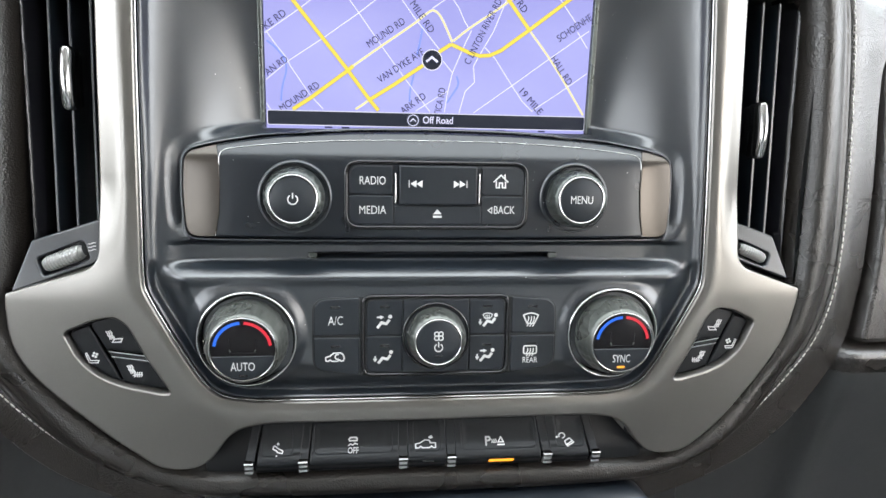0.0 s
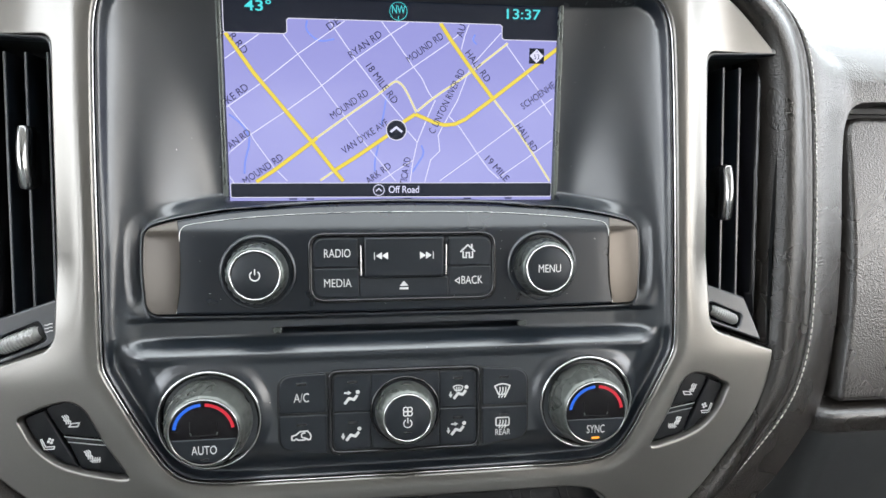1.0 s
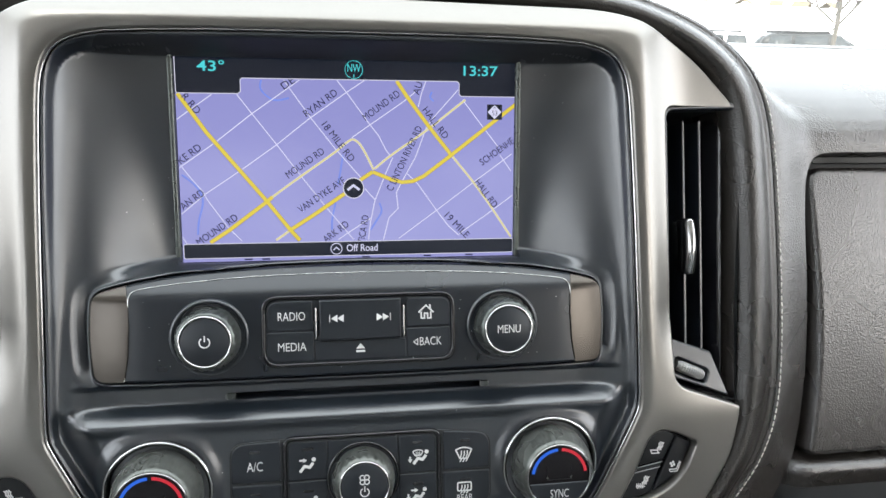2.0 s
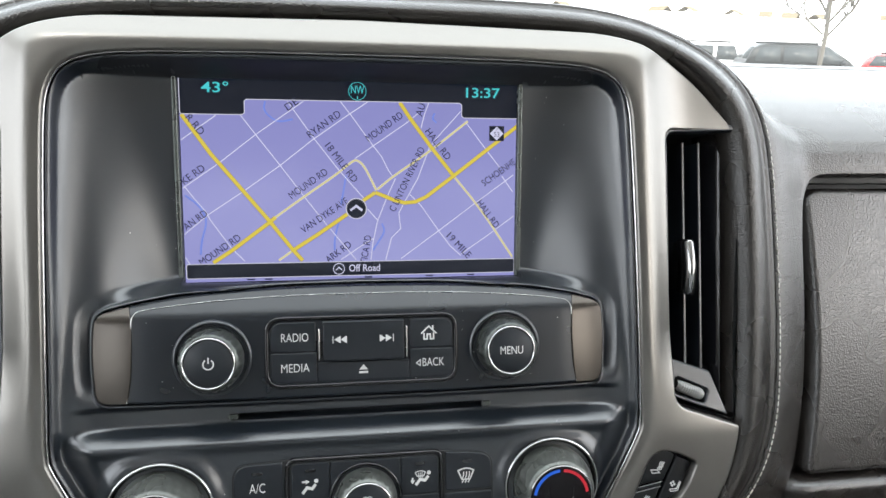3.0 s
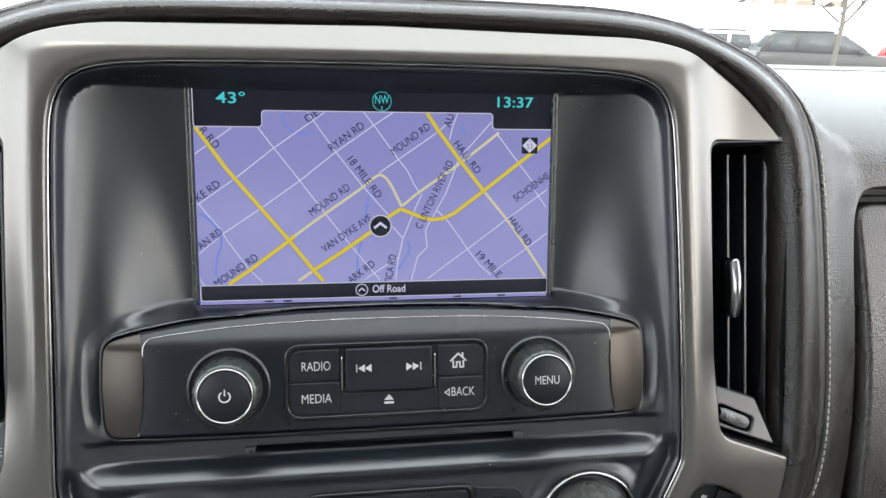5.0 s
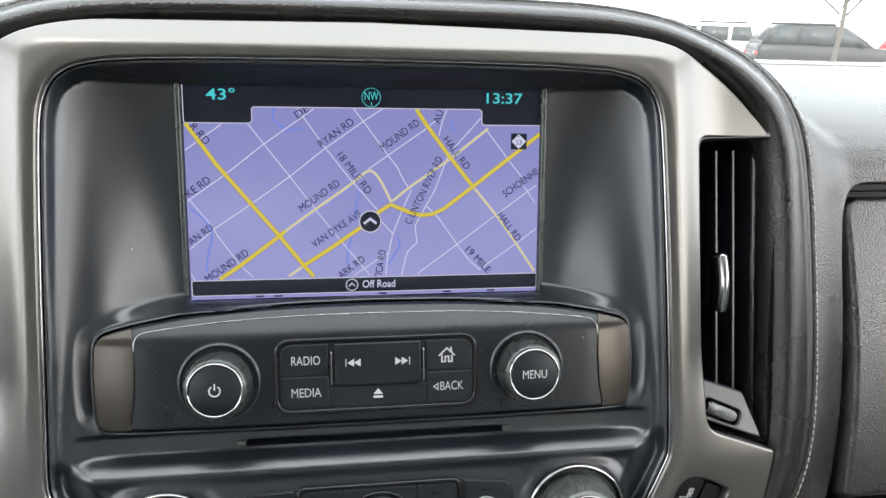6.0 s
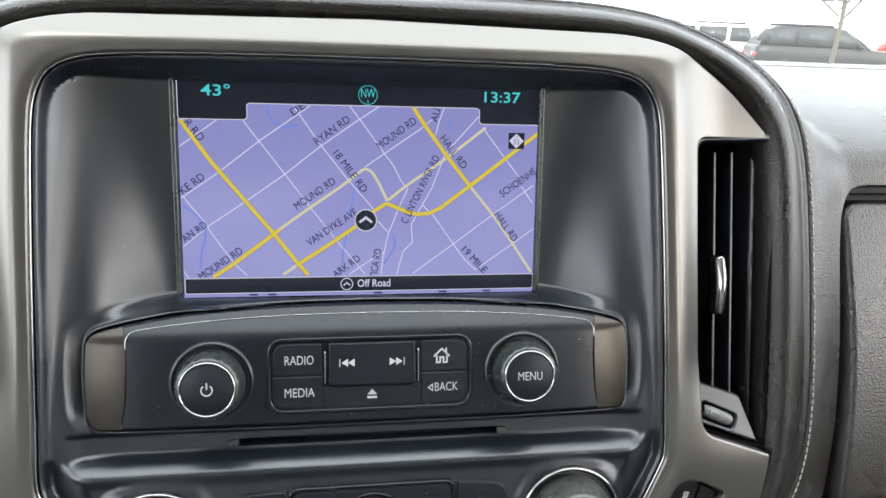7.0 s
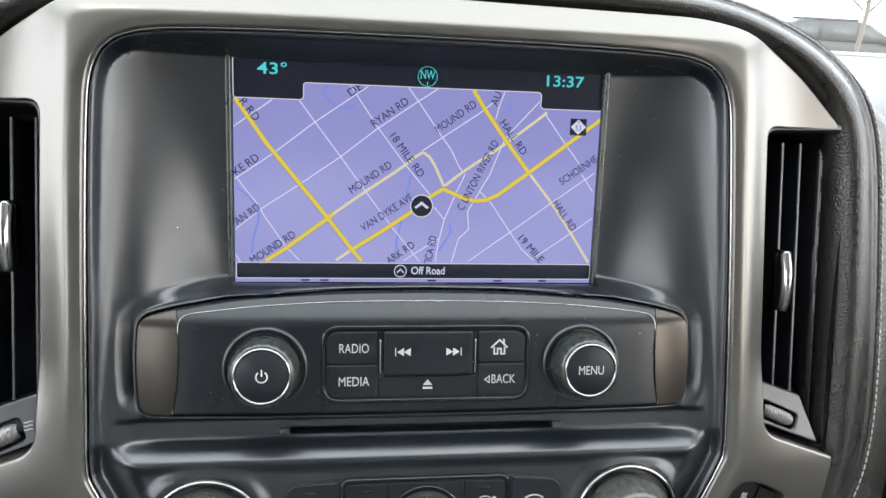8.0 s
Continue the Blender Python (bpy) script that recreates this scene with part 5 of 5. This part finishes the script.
def climate_knob(x, v, text, label, lamp=False):
    ob = part("knob", lathe([(20.6, -4), (20.5, 2.0), (20.4, 5.0), (20.2, 7.6), (20.1, 8.2), (19.6, 11.0), (18.8, 13.8), (18.2, 15.2), (17.9, 16.6), (17.0, 18.6), (16.4, 19.3), (16.0, 19.4)], 240, ribs=scallop(24, 0.012, (4, 5, 6, 7))), CLIMATE_GRIP, climate, label)
    ob.matrix_local = pose(x * MM, -0.5 * MM, (v + 62.4) * MM, 4) @ Matrix.Diagonal((1, 0.82, 1, 1))
    part("collar", lathe([(24.8, -3), (24.7, 0.6), (24.2, 1.3), (23.6, 1.4), (22.9, 0.8), (22.3, -0.4), (22.0, -5), (0, -5)], 96), GLOSS_BLACK, ob)
    part("collar_ring", lathe([(24.9, 0.4), (24.9, 1.7), (24.5, 2.4), (23.9, 2.4), (23.5, 1.4)], 96), RING_CHROME, ob, "thin bright ring")
    part("inner_ring", lathe([(16.3, 19.0), (16.2, 19.8), (15.8, 20.0), (15.4, 19.5)], 96), DARK_CHROME, ob)
    part("window", lathe([(15.7, 18.5), (15.6, 19.2), (15.2, 19.4), (0, 19.4)], 96), WINDOW_BLACK, ob, "dark round temperature window")
    part("lower_key", pad(resample(arc(0, 0, 15.2, 192, 348, 40), 0.8), 20.1, 2, 0.5), KEY_BLACK, ob)
    part("cold_arc", ribbon(bmesh.new(), arc(0, 0.2, 13.4, 172, 94, 24), 1.5, 19.56, 0.1), BLUE_ARC, ob, "blue cold arc", smooth=False)
    part("warm_arc", ribbon(bmesh.new(), arc(0, 0.2, 13.4, 86, 8, 24), 1.5, 19.56, 0.1), RED_ARC, ob, "red warm arc", smooth=False)
    words(text, 4.2, 0, -8.6, 20.2, PRINT, ob, span=11.4 if text == "AUTO" else 9.3)
    part("readout_window", ribbon(bmesh.new(), [(-6.2, 5.6), (-6.2, -1.4), (6.2, -1.4), (6.2, 5.6)], 0.25, 19.5, 0.03), GLOSS_BLACK, ob, "faint outline of the unlit readout", smooth=False)
    for sx in (-1, 1):
        part("faint_mark", ribbon(bmesh.new(), [(sx * 5.6, -1.0), (sx * 6.3, 0.2)], 0.6, 19.54, 0.05), GRIP, ob, smooth=False)
    part("indicator", pad(resample(box(-2.1, 2.1, -13.6, -12.5, 0.3), 0.5), 20.25, 0.5, 0.12), AMBER if lamp else GLOSS_BLACK, ob, "lit amber indicator" if lamp else "unlit indicator")
    return ob


climate_knob(-95.6, -62.8, "AUTO", "driver temperature knob with blue and red arcs")
climate_knob(94.8, -62.3, "SYNC", "passenger temperature knob with arcs and a lit amber lamp", True)

fan = part("knob", lathe([(15.4, -3), (15.3, 1), (15.1, 5), (14.6, 8.6), (13.6, 11.2), (12.4, 12.6), (12.0, 12.8)], 198, ribs=scallop(22, 0.02, (3, 4))), CLIMATE_GRIP, climate, "ribbed grey fan knob with a chrome ring")
fan.matrix_local = pose(0, -0.1 * MM, -0.2 * MM)
part("collar", lathe([(18.0, -2), (17.9, 0.9), (17.3, 1.5), (16.5, 0.9), (16.2, -3), (0, -3)], 96), GLOSS_BLACK, fan)
part("bright_ring", lathe([(12.2, 12.4), (12.1, 13.1), (11.8, 13.5), (11.4, 13.5), (11.1, 12.8)], 96), RING_CHROME, fan, "chrome ring")
part("face", lathe([(11.2, 12.4), (11.0, 13.2), (10.4, 13.4), (0, 13.5)], 96), KEY_BLACK, fan)
bm = bmesh.new()
for k in range(4):
    a = radians(45 + 90 * k)
    ribbon(bm, disc(1.45 * math.cos(a), 3.4 + 1.45 * math.sin(a), 1.15, 14), 0.5, 13.65, 0.1, closed=True)
ribbon(bm, arc(0, -2.6, 2.0, 120, 420, 18), 0.5, 13.65, 0.1)
part("symbol", ribbon(bm, [(0, -2.4), (0, 0.4)], 0.5, 13.65, 0.1), PRINT, fan, smooth=False)
part("indicator", pad(resample(box(-2.0, 2.0, -7.4, -6.4, 0.4), 0.5), 13.65, 0.4, 0.1), GLOSS_BLACK, fan, "unlit indicator")

# ---- air vents ----


def air_vent(s):
    ob = thing("air_vent", PANEL.copy(), "tall black air vent with upright vanes and a chrome tab", "air vent", "centre air vents")

    def out(pts):
        return [(s * x, v) for x, v in pts]

    # box behind the opening
    bm = bmesh.new()
    ring = out(rounded([(163.8, 121.2, 5), (210, 121.4, 4), (208 if s > 0 else 216, -40, 3), (166, -26, 6)]))
    rows = [[bm.verts.new(P3(x, v, w)) for x, v in ring] for w in (-12.5, -16, -52)]
    for a, b in zip(rows, rows[1:]):
        for i in range(len(ring)):
            j = (i + 1) % len(ring)
            bm.faces.new([a[i], a[j], b[j], b[i]])
    bm.faces.new(rows[-1])
    bmesh.ops.recalc_face_normals(bm, faces=bm.faces)
    part("housing", bm, DEEP_BLACK, ob)
    for x, top in ((170.4, 115.5), (180.4, 115.5), (190.0, 115.5)):
        bm = bmesh.new()
        prof = [(-0.8, -20.4), (-0.45, -19.8), (0.45, -19.8), (0.8, -20.4), (0.9, -30), (0.7, -48), (-0.7, -48), (-0.9, -30)]
        rows = [[bm.verts.new(P3(s * (x + dx + sl), v, w)) for dx, w in prof] for v, sl in ((-14.0, 1.6), (50.0, 0.9), (top, 0.0))]
        for a, b in zip(rows, rows[1:]):
            for i in range(len(prof)):
                bm.faces.new([a[i], a[(i + 1) % len(prof)], b[(i + 1) % len(prof)], b[i]])
        bm.faces.new(rows[0])
        bm.faces.new(rows[-1])
        bmesh.ops.recalc_face_normals(bm, faces=bm.faces)
        part("vane", bm, SATIN_BLACK, ob, smooth=False)
    part("outer_wall", skin(resample(out(rounded([(197, 117, 3), (203.6, 118, 3), (203.6, -36, 2), (199, -14, 3)])), 2), lambda x, v, d: -30 + 10 * step01((np.abs(x) - 196) / 8), step=1.3, roll=0.6, thick=20), GLOSS_BLACK, ob)
    rise = 0.0 if s > 0 else 18.0
    part("tab", skin(resample(out(box(176.9, 183.7, 31.0 + rise, 62.0 + rise, 3.3)), 0.6), lambda x, v, d: -8.0 - 0.24 * (x - s * 180.3) ** 2 - 0.012 * (v - 46.5 - rise) ** 2, step=0.8, roll=1.2, thick=8), DARK_CHROME, ob, "chrome vent tab")
    part("tab_stem", skin(resample(out(box(178.6, 182.4, 33 + rise, 60 + rise, 1)), 1.0), lambda x, v, d: -14 + 0 * x, step=4, roll=0.3, thick=14), DEEP_BLACK, ob)
    lip = rounded([(160.4, 123.4, 5), (206, 125.0, 1), (206, 121.0, 0.5), (166.5, 119.8, 4), (165.2, 60, 20), (166.0, 2, 1), (163.4, 2, 1), (161.6, 60, 20)])
    part("bezel", skin(resample(out(lip), 1.0), lambda x, v, d: -10.5 + 0 * x, step=1.2, roll=1.5, thick=8), SATIN_BLACK, ob, "rounded black edge of the vent opening")
    if s > 0:
        base = [(163.3, -1.6, 1.0), (194.3, -12.4, 1.0), (202.6, -36.4, 1.0), (171.0, -25.4, 6), (164.0, -20.0, 6)]
        c0, c1 = Vector((173.4, -18.6)), Vector((189.2, -25.4))
    else:
        base = [(165.0, -3.0, 1.0), (203.0, -15.5, 1.0), (212.0, -41.0, 1.0), (171.0, -26.8, 6), (165.2, -20.0, 6)]
        c0, c1 = Vector((177.6, -20.4)), Vector((197.0, -28.2))
    way = (c1 - c0).normalized()
    across = Vector((-way.y, way.x)) * (4.0 if s > 0 else 4.8)
    hole = out(rounded([(*(c0 - way * 1.4 + across), 2), (*(c1 + way * 1.4 + across), 2), (*(c1 + way * 1.4 - across), 2), (*(c0 - way * 1.4 - across), 2)]))
    part("foot_plate", skin(resample(out(rounded(base)), 1.0), lambda x, v, d: -13.2 - 0.22 * (v + 22), holes=[resample(hole, 0.8)], step=2.0, roll=1.3, thick=10), SATIN_BLACK, ob, "satin plate below the vanes")
    # thumb wheel: a ribbed barrel lying in the plate
    bm = bmesh.new()
    rows = []
    n = 26
    for k in range(n + 1):
        t = k / n
        c = c0.lerp(c1, t)
        edge_r = (3.4 if s > 0 else 4.2) * math.sqrt(max(0.0, 1 - (2 * t - 1) ** 6 * 0.6))
        r = edge_r * (1 - 0.07 * (k % 2))
        row = []
        for a in range(10):
            g = math.pi * a / 9
            row.append(bm.verts.new(P3(s * (c.x + across.normalized().x * r * math.cos(g)), c.y + across.normalized().y * r * math.cos(g), -14.6 + r * math.sin(g) + 1.6 * math.sin(math.pi * t))))
        rows.append(row)
    for a, b in zip(rows, rows[1:]):
        for i in range(9):
            bm.faces.new([a[i], a[i + 1], b[i + 1], b[i]])
    bmesh.ops.recalc_face_normals(bm, faces=bm.faces)
    part("thumb_wheel", bm, WHEEL_GREY, ob, "ribbed grey thumb wheel", smooth=False)
    near, far = c0 - way * 4.6, c1 + way * 4.2
    bm = bmesh.new()
    for k in (-1, 0, 1):
        a = (far if s > 0 else near) + Vector((0, 1.7 * k))
        ribbon(bm, out([(a.x - 1.9, a.y + 0.7), (a.x - 0.6, a.y + 0.7), (a.x + 0.6, a.y + 0.1), (a.x + 1.9, a.y + 0.1)]), 0.5, -12.9, 0.1)
    part("flow_mark", bm, PRINT if s < 0 else GRIP, ob, smooth=False)
    a = near if s > 0 else far
    bm = ribbon(bmesh.new(), out(box(a.x - 1.5, a.x + 1.5, a.y - 1.9, a.y + 1.9, 0.4)), 0.45, -12.9, 0.1, closed=True)
    part("shut_mark", ribbon(bm, out([(a.x - 0.9, a.y - 1.2), (a.x + 0.9, a.y + 1.2)]), 0.4, -12.9, 0.1), GRIP, ob, smooth=False)
    return ob


air_vent(1)
air_vent(-1)

# ---- seat heating switches ----
ROCKER_BLACK = material("rocker_plastic", (0.0030, 0.0038, 0.0050), 0.40, vary=0.12, scale=500, bump=0.1, bump_scale=2600, spec=0.25)


def seat_mark(bm, x, v, d, kind):
    """A seat seen from the side: heated backrest, heated cushion or cooled; d is the way it faces."""
    z = 0.22 - 4.4

    def pts(*q):
        return [(x + d * a, v + b) for a, b in q]

    if kind == "fan":
        ribbon(bm, pts((-3.6, 2.2), (-3.0, 2.5), (-1.4, -1.4), (2.6, -1.4), (2.2, -2.6), (-2.0, -2.6)), 0.5, z, 0.1, closed=True)
        for k in range(4):
            a = radians(20 + 90 * k)
            blot(bm, disc(x + d * (0.9 + 1.0 * math.cos(a)), v + 1.5 + 1.0 * math.sin(a), 0.66, 10)[:: 1 if d > 0 else -1], z, 0.1)
        return
    for k in range(3):
        o = 0.95 * k
        ribbon(bm, pts((-3.6 + o, 3.0 + 0.2 * k), (-2.6 + o, 1.9 + 0.2 * k), (-2.7 + o, 0.9 + 0.1 * k), (-1.6 + o, -0.1), (-1.8 + o * 0.9, -1.2)), 0.6, z, 0.1)
    if kind == "back":
        ribbon(bm, pts((-0.6, -2.6), (0.6, -1.0), (4.2, -0.8), (3.4, -2.6)), 0.6, z, 0.1, closed=True)
    else:
        for k in range(4):
            ribbon(bm, pts((0.0 + k * 1.05, -3.1), (0.5 + k * 1.05, -2.2), (0.1 + k * 1.05, -1.4), (0.6 + k * 1.05, -0.4)), 0.55, z, 0.1)
        ribbon(bm, pts((-1.0, -2.2), (4.0, -1.6)), 0.5, z, 0.1)


def seat_switch(s):
    ob = thing("seat_heat_switch", PANEL.copy(), "three black seat heating and cooling keys set in the silver trim", "switch", "seat switches")

    def out(pts):
        return resample(seat_side(pts, s), 1.0)

    part("bed", skin(out(rounded([(133, -93, 2), (150, -50, 8), (184, -58, 5), (168, -86, 8)])), lambda x, v, d: -9.5 + 0 * x, step=6, roll=0.3, thick=4), DEEP_BLACK, ob)
    for plan, x, v, kind in (
        ([(172.6, -57.0, 0.4), (181.4, -60.4, 2.2), (175.8, -73.6, 8), (167.2, -82, 8), (158.6, -86.6, 0.4)], 171.0, -73.6, "fan"),
        ([(154.4, -55.4, 4), (160.2, -52.4, 6), (169.8, -54.6, 2), (171.8, -56.8, 0.4), (165.0, -69.6, 0.4), (146.8, -72.6, 0.4)], 161.4, -63.0, "back"),
        ([(144.8, -76.6, 0.4), (162.4, -73.8, 0.4), (157.6, -87.0, 0.4), (140.4, -90.8, 1), (136.2, -90.4, 1)], 152.6, -81.0, "seat"),
    ):
        button = part("key", pad(out(rounded(plan)), -4.6, 5, 0.9, dome=0.3), ROCKER_BLACK, ob)
        bm = bmesh.new()
        seat_mark(bm, *seat_side([(x, v)], s)[0], -s, kind)
        bmesh.ops.recalc_face_normals(bm, faces=bm.faces)
        part("symbol", bm, PRINT, button, smooth=False)
    bar = part("lamp_bar", pad(out(rounded([(146.4, -73.2, 0.3), (164.6, -70.2, 0.3), (162.9, -73.3, 0.3), (145.2, -76.1, 0.3)])), -4.9, 4, 0.4), GLOSS_BLACK, ob, "slim dark lamp bar between the keys")
    for a, b in (((146.6, -73.3), (164.2, -70.4)), ((145.6, -75.9), (162.9, -73.1))):
        part("edge_line", ribbon(bmesh.new(), seat_side([a, b], s), 0.6, -4.35, 0.4), RING_CHROME, bar, "thin bright edge", smooth=False)
    return ob


seat_switch(1)
seat_switch(-1)

# ---- switch row below ----
row_bed = thing("switch_row", PANEL.copy(), "black switch bank below the climate controls", "switch bank")
part("bed", skin(resample(rounded([(-122, -136, 6), (-100, -112, 14), (-84, -106, 6), (84, -106, 6), (100, -112, 14), (122, -136, 6), (118, -141, 3), (-118, -141, 3)]), 2.0), lambda x, v, d: -16 + 6 * step01((-112 - v) / 22), step=4, roll=0.5, thick=8), ROCKER_BLACK, row_bed, "gloss black bed")


def row_height(x, v, d):
    front = step01((-127.0 - v) / 4.0)
    dish = step01((v + 127) / 2.0) * 0.9
    return -9.5 + 9.2 * step01((-108 - v) / 26) + 1.4 * front - dish - 5.5 * step01((-131.5 - v) / 7.0)




def row_key(x0, x1, lean, label):
    ob = thing("rocker_switch", PANEL.copy(), label, "switch", "switches in the row")
    top = 0.955
    o = resample(rounded([(x0, -138.4, 0.8), (x1, -138.4, 0.8), (x1 * top + lean, -109.5, 1.5), (x0 * top + lean, -109.5, 1.5)]), 1.0)
    dish = resample(box(x0 + 3.4, x1 - 3.4, -127.8, -114.0, 2.0), 0.9)
    part("rocker", skin(o, row_height, holes=[dish], step=1.6, roll=0.7, thick=5), ROCKER_BLACK, ob)
    mid = (x0 + x1) / 2
    part("dished_face", skin(dish, lambda x, v, d: row_height(x, v, d) - 0.25 - 0.45 * step01(d / 3), step=1.6, roll=0.0, thick=1.5), ROCKER_BLACK, ob)
    return ob, mid


def row_w(v):
    return float(row_height(0.0, np.float64(v), 0.0)) + 0.1


pedal, _ = row_key(-94.0, -71.4, 0, "black pedal adjuster switch with a white symbol")
traction, _ = row_key(-66.4, -18.6, 0, "wide black traction control switch marked OFF")
cargo, _ = row_key(-13.6, 7.4, 0, "black cargo lamp switch with a white truck symbol")
park, _ = row_key(12.6, 60.4, 0, "wide black parking aid switch with a lit amber lamp")
hill, _ = row_key(65.8, 87.6, 0, "black hill descent switch with a white symbol")


def drape(bm):
    """Lays printed marks on the switches' curved faces."""
    for v in bm.verts:
        v.co.z = -0.1225 + (v.co.z + 0.1225) * 0.74 - 1.9 * MM
        v.co.y = -MM * (float(row_height(0.0, np.float64(v.co.z / MM), 0.0)) - 0.15)
    return bm


def drape_words(ob):
    for v in ob.data.vertices:
        v.co.z = -0.1225 + (v.co.z + 0.1225) * 0.74 - 1.9 * MM
        v.co.y = -MM * (float(row_height(0.0, np.float64(v.co.z / MM), 0.0)) - 0.15)


def tilt(pts, x, v, a):
    c, s = math.cos(radians(a)), math.sin(radians(a))
    return [(x + c * p - s * q, v + s * p + c * q) for p, q in pts]


ZR = row_w(-123) + 0.25
bm = ribbon(bmesh.new(), tilt([(-3.0, 1.0), (-2.6, 1.6), (-0.6, 1.0), (2.6, 1.1), (3.0, -0.2), (0.6, -0.9), (-0.4, -0.4), (-2.4, -0.7)], -82.4, -124.2, -32), 0.6, ZR, 0.2, closed=True)
blot(bm, tilt([(0, 1), (0.8, 0), (0, -1), (-0.8, 0)], -82.2, -120.4, 0), ZR - 0.6, 0.2)
blot(bm, tilt([(0, 1), (0.8, 0), (0, -1), (-0.8, 0)], -82.8, -127.8, 0), ZR + 0.6, 0.2)
part("symbol", drape(bm), PRINT, pedal, smooth=False)
drape_words(words("OFF", 3.4, -42.7, -125.8, 0, PRINT, traction, bold=0.12, span=5.7))
bm = ribbon(bmesh.new(), [(-45.0, -119.2), (-44.2, -117.8), (-41.2, -117.8), (-40.4, -119.2)], 0.9, ZR - 0.7, 0.2)
ribbon(bm, [(-45.0, -119.8), (-40.4, -119.8)], 0.9, ZR - 0.6, 0.2)
ribbon(bm, [(-45.4, -123.0), (-44.2, -121.8), (-43.0, -122.6), (-41.8, -121.4), (-40.2, -122.2)], 0.7, ZR - 0.2, 0.2)
part("symbol", drape(bm), PRINT, traction, smooth=False)
bm = ribbon(bmesh.new(), [(-9.2, -125.4), (-9.2, -123.2), (-6.6, -122.6), (-4.4, -120.8), (-1.6, -121.0), (-1.2, -122.8), (1.6, -122.8), (1.6, -125.4), (0.4, -125.4), (-0.6, -124.6), (-1.8, -125.4), (-5.4, -125.4), (-6.4, -124.6), (-7.6, -125.4)], 0.6, ZR, 0.2, closed=True)
blot(bm, [(-2.4, -119.2), (-0.6, -117.8), (0.4, -119.4), (-1.0, -120.2)], ZR - 0.7, 0.2)
part("symbol", drape(bm), PRINT, cargo, smooth=False)
part("indicator", pad(resample(box(-5.6, 0.4, -133.2, -132.2, 0.4), 0.5), row_w(-132.6) + 0.2, 0.6, 0.1), GLOSS_BLACK, cargo, "unlit indicator")
drape_words(words("P", 5.6, 30.4, -122.8, 0, PRINT, park, 0, 0.85, bold=0.2))
bm = bmesh.new()
for k in range(3):
    ribbon(bm, arc(31.0 + k * 1.1, -122.8, 2.0, -38, 38, 6), 0.5, ZR + 0.1, 0.2)
ribbon(bm, [(35.6, -125.0), (39.8, -125.0)], 0.7, ZR + 0.1, 0.2)
ribbon(bm, [(36.2, -123.6), (37.8, -120.4), (39.2, -123.6)], 0.7, ZR + 0.1, 0.2, closed=True)
part("symbol", drape(bm), PRINT, park, smooth=False)
part("indicator", skin(resample(box(30.8, 44.6, -136.0, -133.2, 0.7), 0.6), lambda x, v, d: row_height(x, v, d) + 0.35, step=1, roll=0.3, thick=1.5), AMBER, park, "lit amber indicator")
bm = ribbon(bmesh.new(), tilt(arc(0, 0, 1.7, -60, 240, 14), 72.4, -120.8, -30), 0.6, ZR - 0.4, 0.2)
ribbon(bm, tilt([(-2.2, -1.6), (-1.6, 0.6), (1.6, 0.6), (2.2, -1.6)], 75.4, -124.0, 32), 0.6, ZR + 0.2, 0.2, closed=True)
ribbon(bm, tilt([(-2.6, -2.6), (2.6, -2.6)], 75.4, -124.0, 32), 0.6, ZR + 0.3, 0.2)
blot(bm, disc(69.4, -121.6, 0.7, 10), ZR - 0.4, 0.2)
part("symbol", drape(bm), PRINT, hill, smooth=False)

for x, lean in ((-96.8, 3.4), (-68.9, 2.0), (-16.1, 0.5), (10.0, 0.0), (63.1, -2.6), (90.4, -4.2)):
    ob = thing("switch_divider", PANEL.copy(), "gloss black divider with a chrome foot between switches", "divider", "switch dividers")
    o = resample(rounded([(x - 2.3, -132, 0.6), (x + 2.3, -132, 0.6), (x + lean + 2.6, -110.5, 1.5), (x + lean - 2.6, -110.5, 1.5)]), 1.0)
    part("rib", skin(o, lambda a, v, d: row_height(a, v, d) - 0.9 + 0.5, step=1.6, roll=0.5, thick=4), ROCKER_BLACK, ob)
    o = resample(rounded([(x - 2.7, -137.4, 1.0), (x + 2.7, -137.4, 1.0), (x + 2.6, -129.6, 0.8), (x - 2.6, -129.6, 0.8)]), 0.7)
    part("chrome_foot", skin(o, lambda a, v, d: 2.6 - 0.33 * np.maximum(-131 - v, 0) + 0.3 * np.sin(v * 2.2), step=0.8, roll=1.0, thick=7), DARK_CHROME, ob, "chrome foot")

# brush in the disc slot and stray dust on the plastics
bm = bmesh.new()
for k in range(58):
    x = -30 + k * 1.25
    blot(bm, [(x, -21.7), (x + 0.55, -21.7), (x + 0.55, -21.0), (x, -21.0)], -9.6, 1.5)
tagged(part("slot_brush", bm, KEY_BLACK, surround, smooth=False), kind="stuff")
DUST = material("pale_dust", (0.5, 0.5, 0.48), 0.9)
rng = random.Random(11)


def dust(height, x0, x1, v0, v1, count, parent, base_v=0.0):
    bm = bmesh.new()
    for _ in range(count):
        x, v, r = rng.uniform(x0, x1), rng.uniform(v0, v1), rng.uniform(0.08, 0.2) * (2.0 if rng.random() < 0.12 else 1)
        w = float(np.ravel(height(np.array([x]), np.array([v]), np.array([20.0])))[0])
        blot(bm, [(x + r * rng.uniform(0.6, 1.3) * math.cos(a), v + r * rng.uniform(0.6, 1.2) * math.sin(a)) for a in (0, 1.2, 2.5, 3.6, 5.0)], w + 0.05, 0.06)
    tagged(part("dust", bm, DUST, parent, smooth=False), kind="stuff")


dust(plate_height, -105, 105, -9, 30, 46, radio)
dust(surround_height, -120, 120, -95, -28, 60, surround)
dust(surround_height, -112, -92, 50, 140, 8, surround)
dust(surround_height, 92, 112, 50, 140, 10, surround)
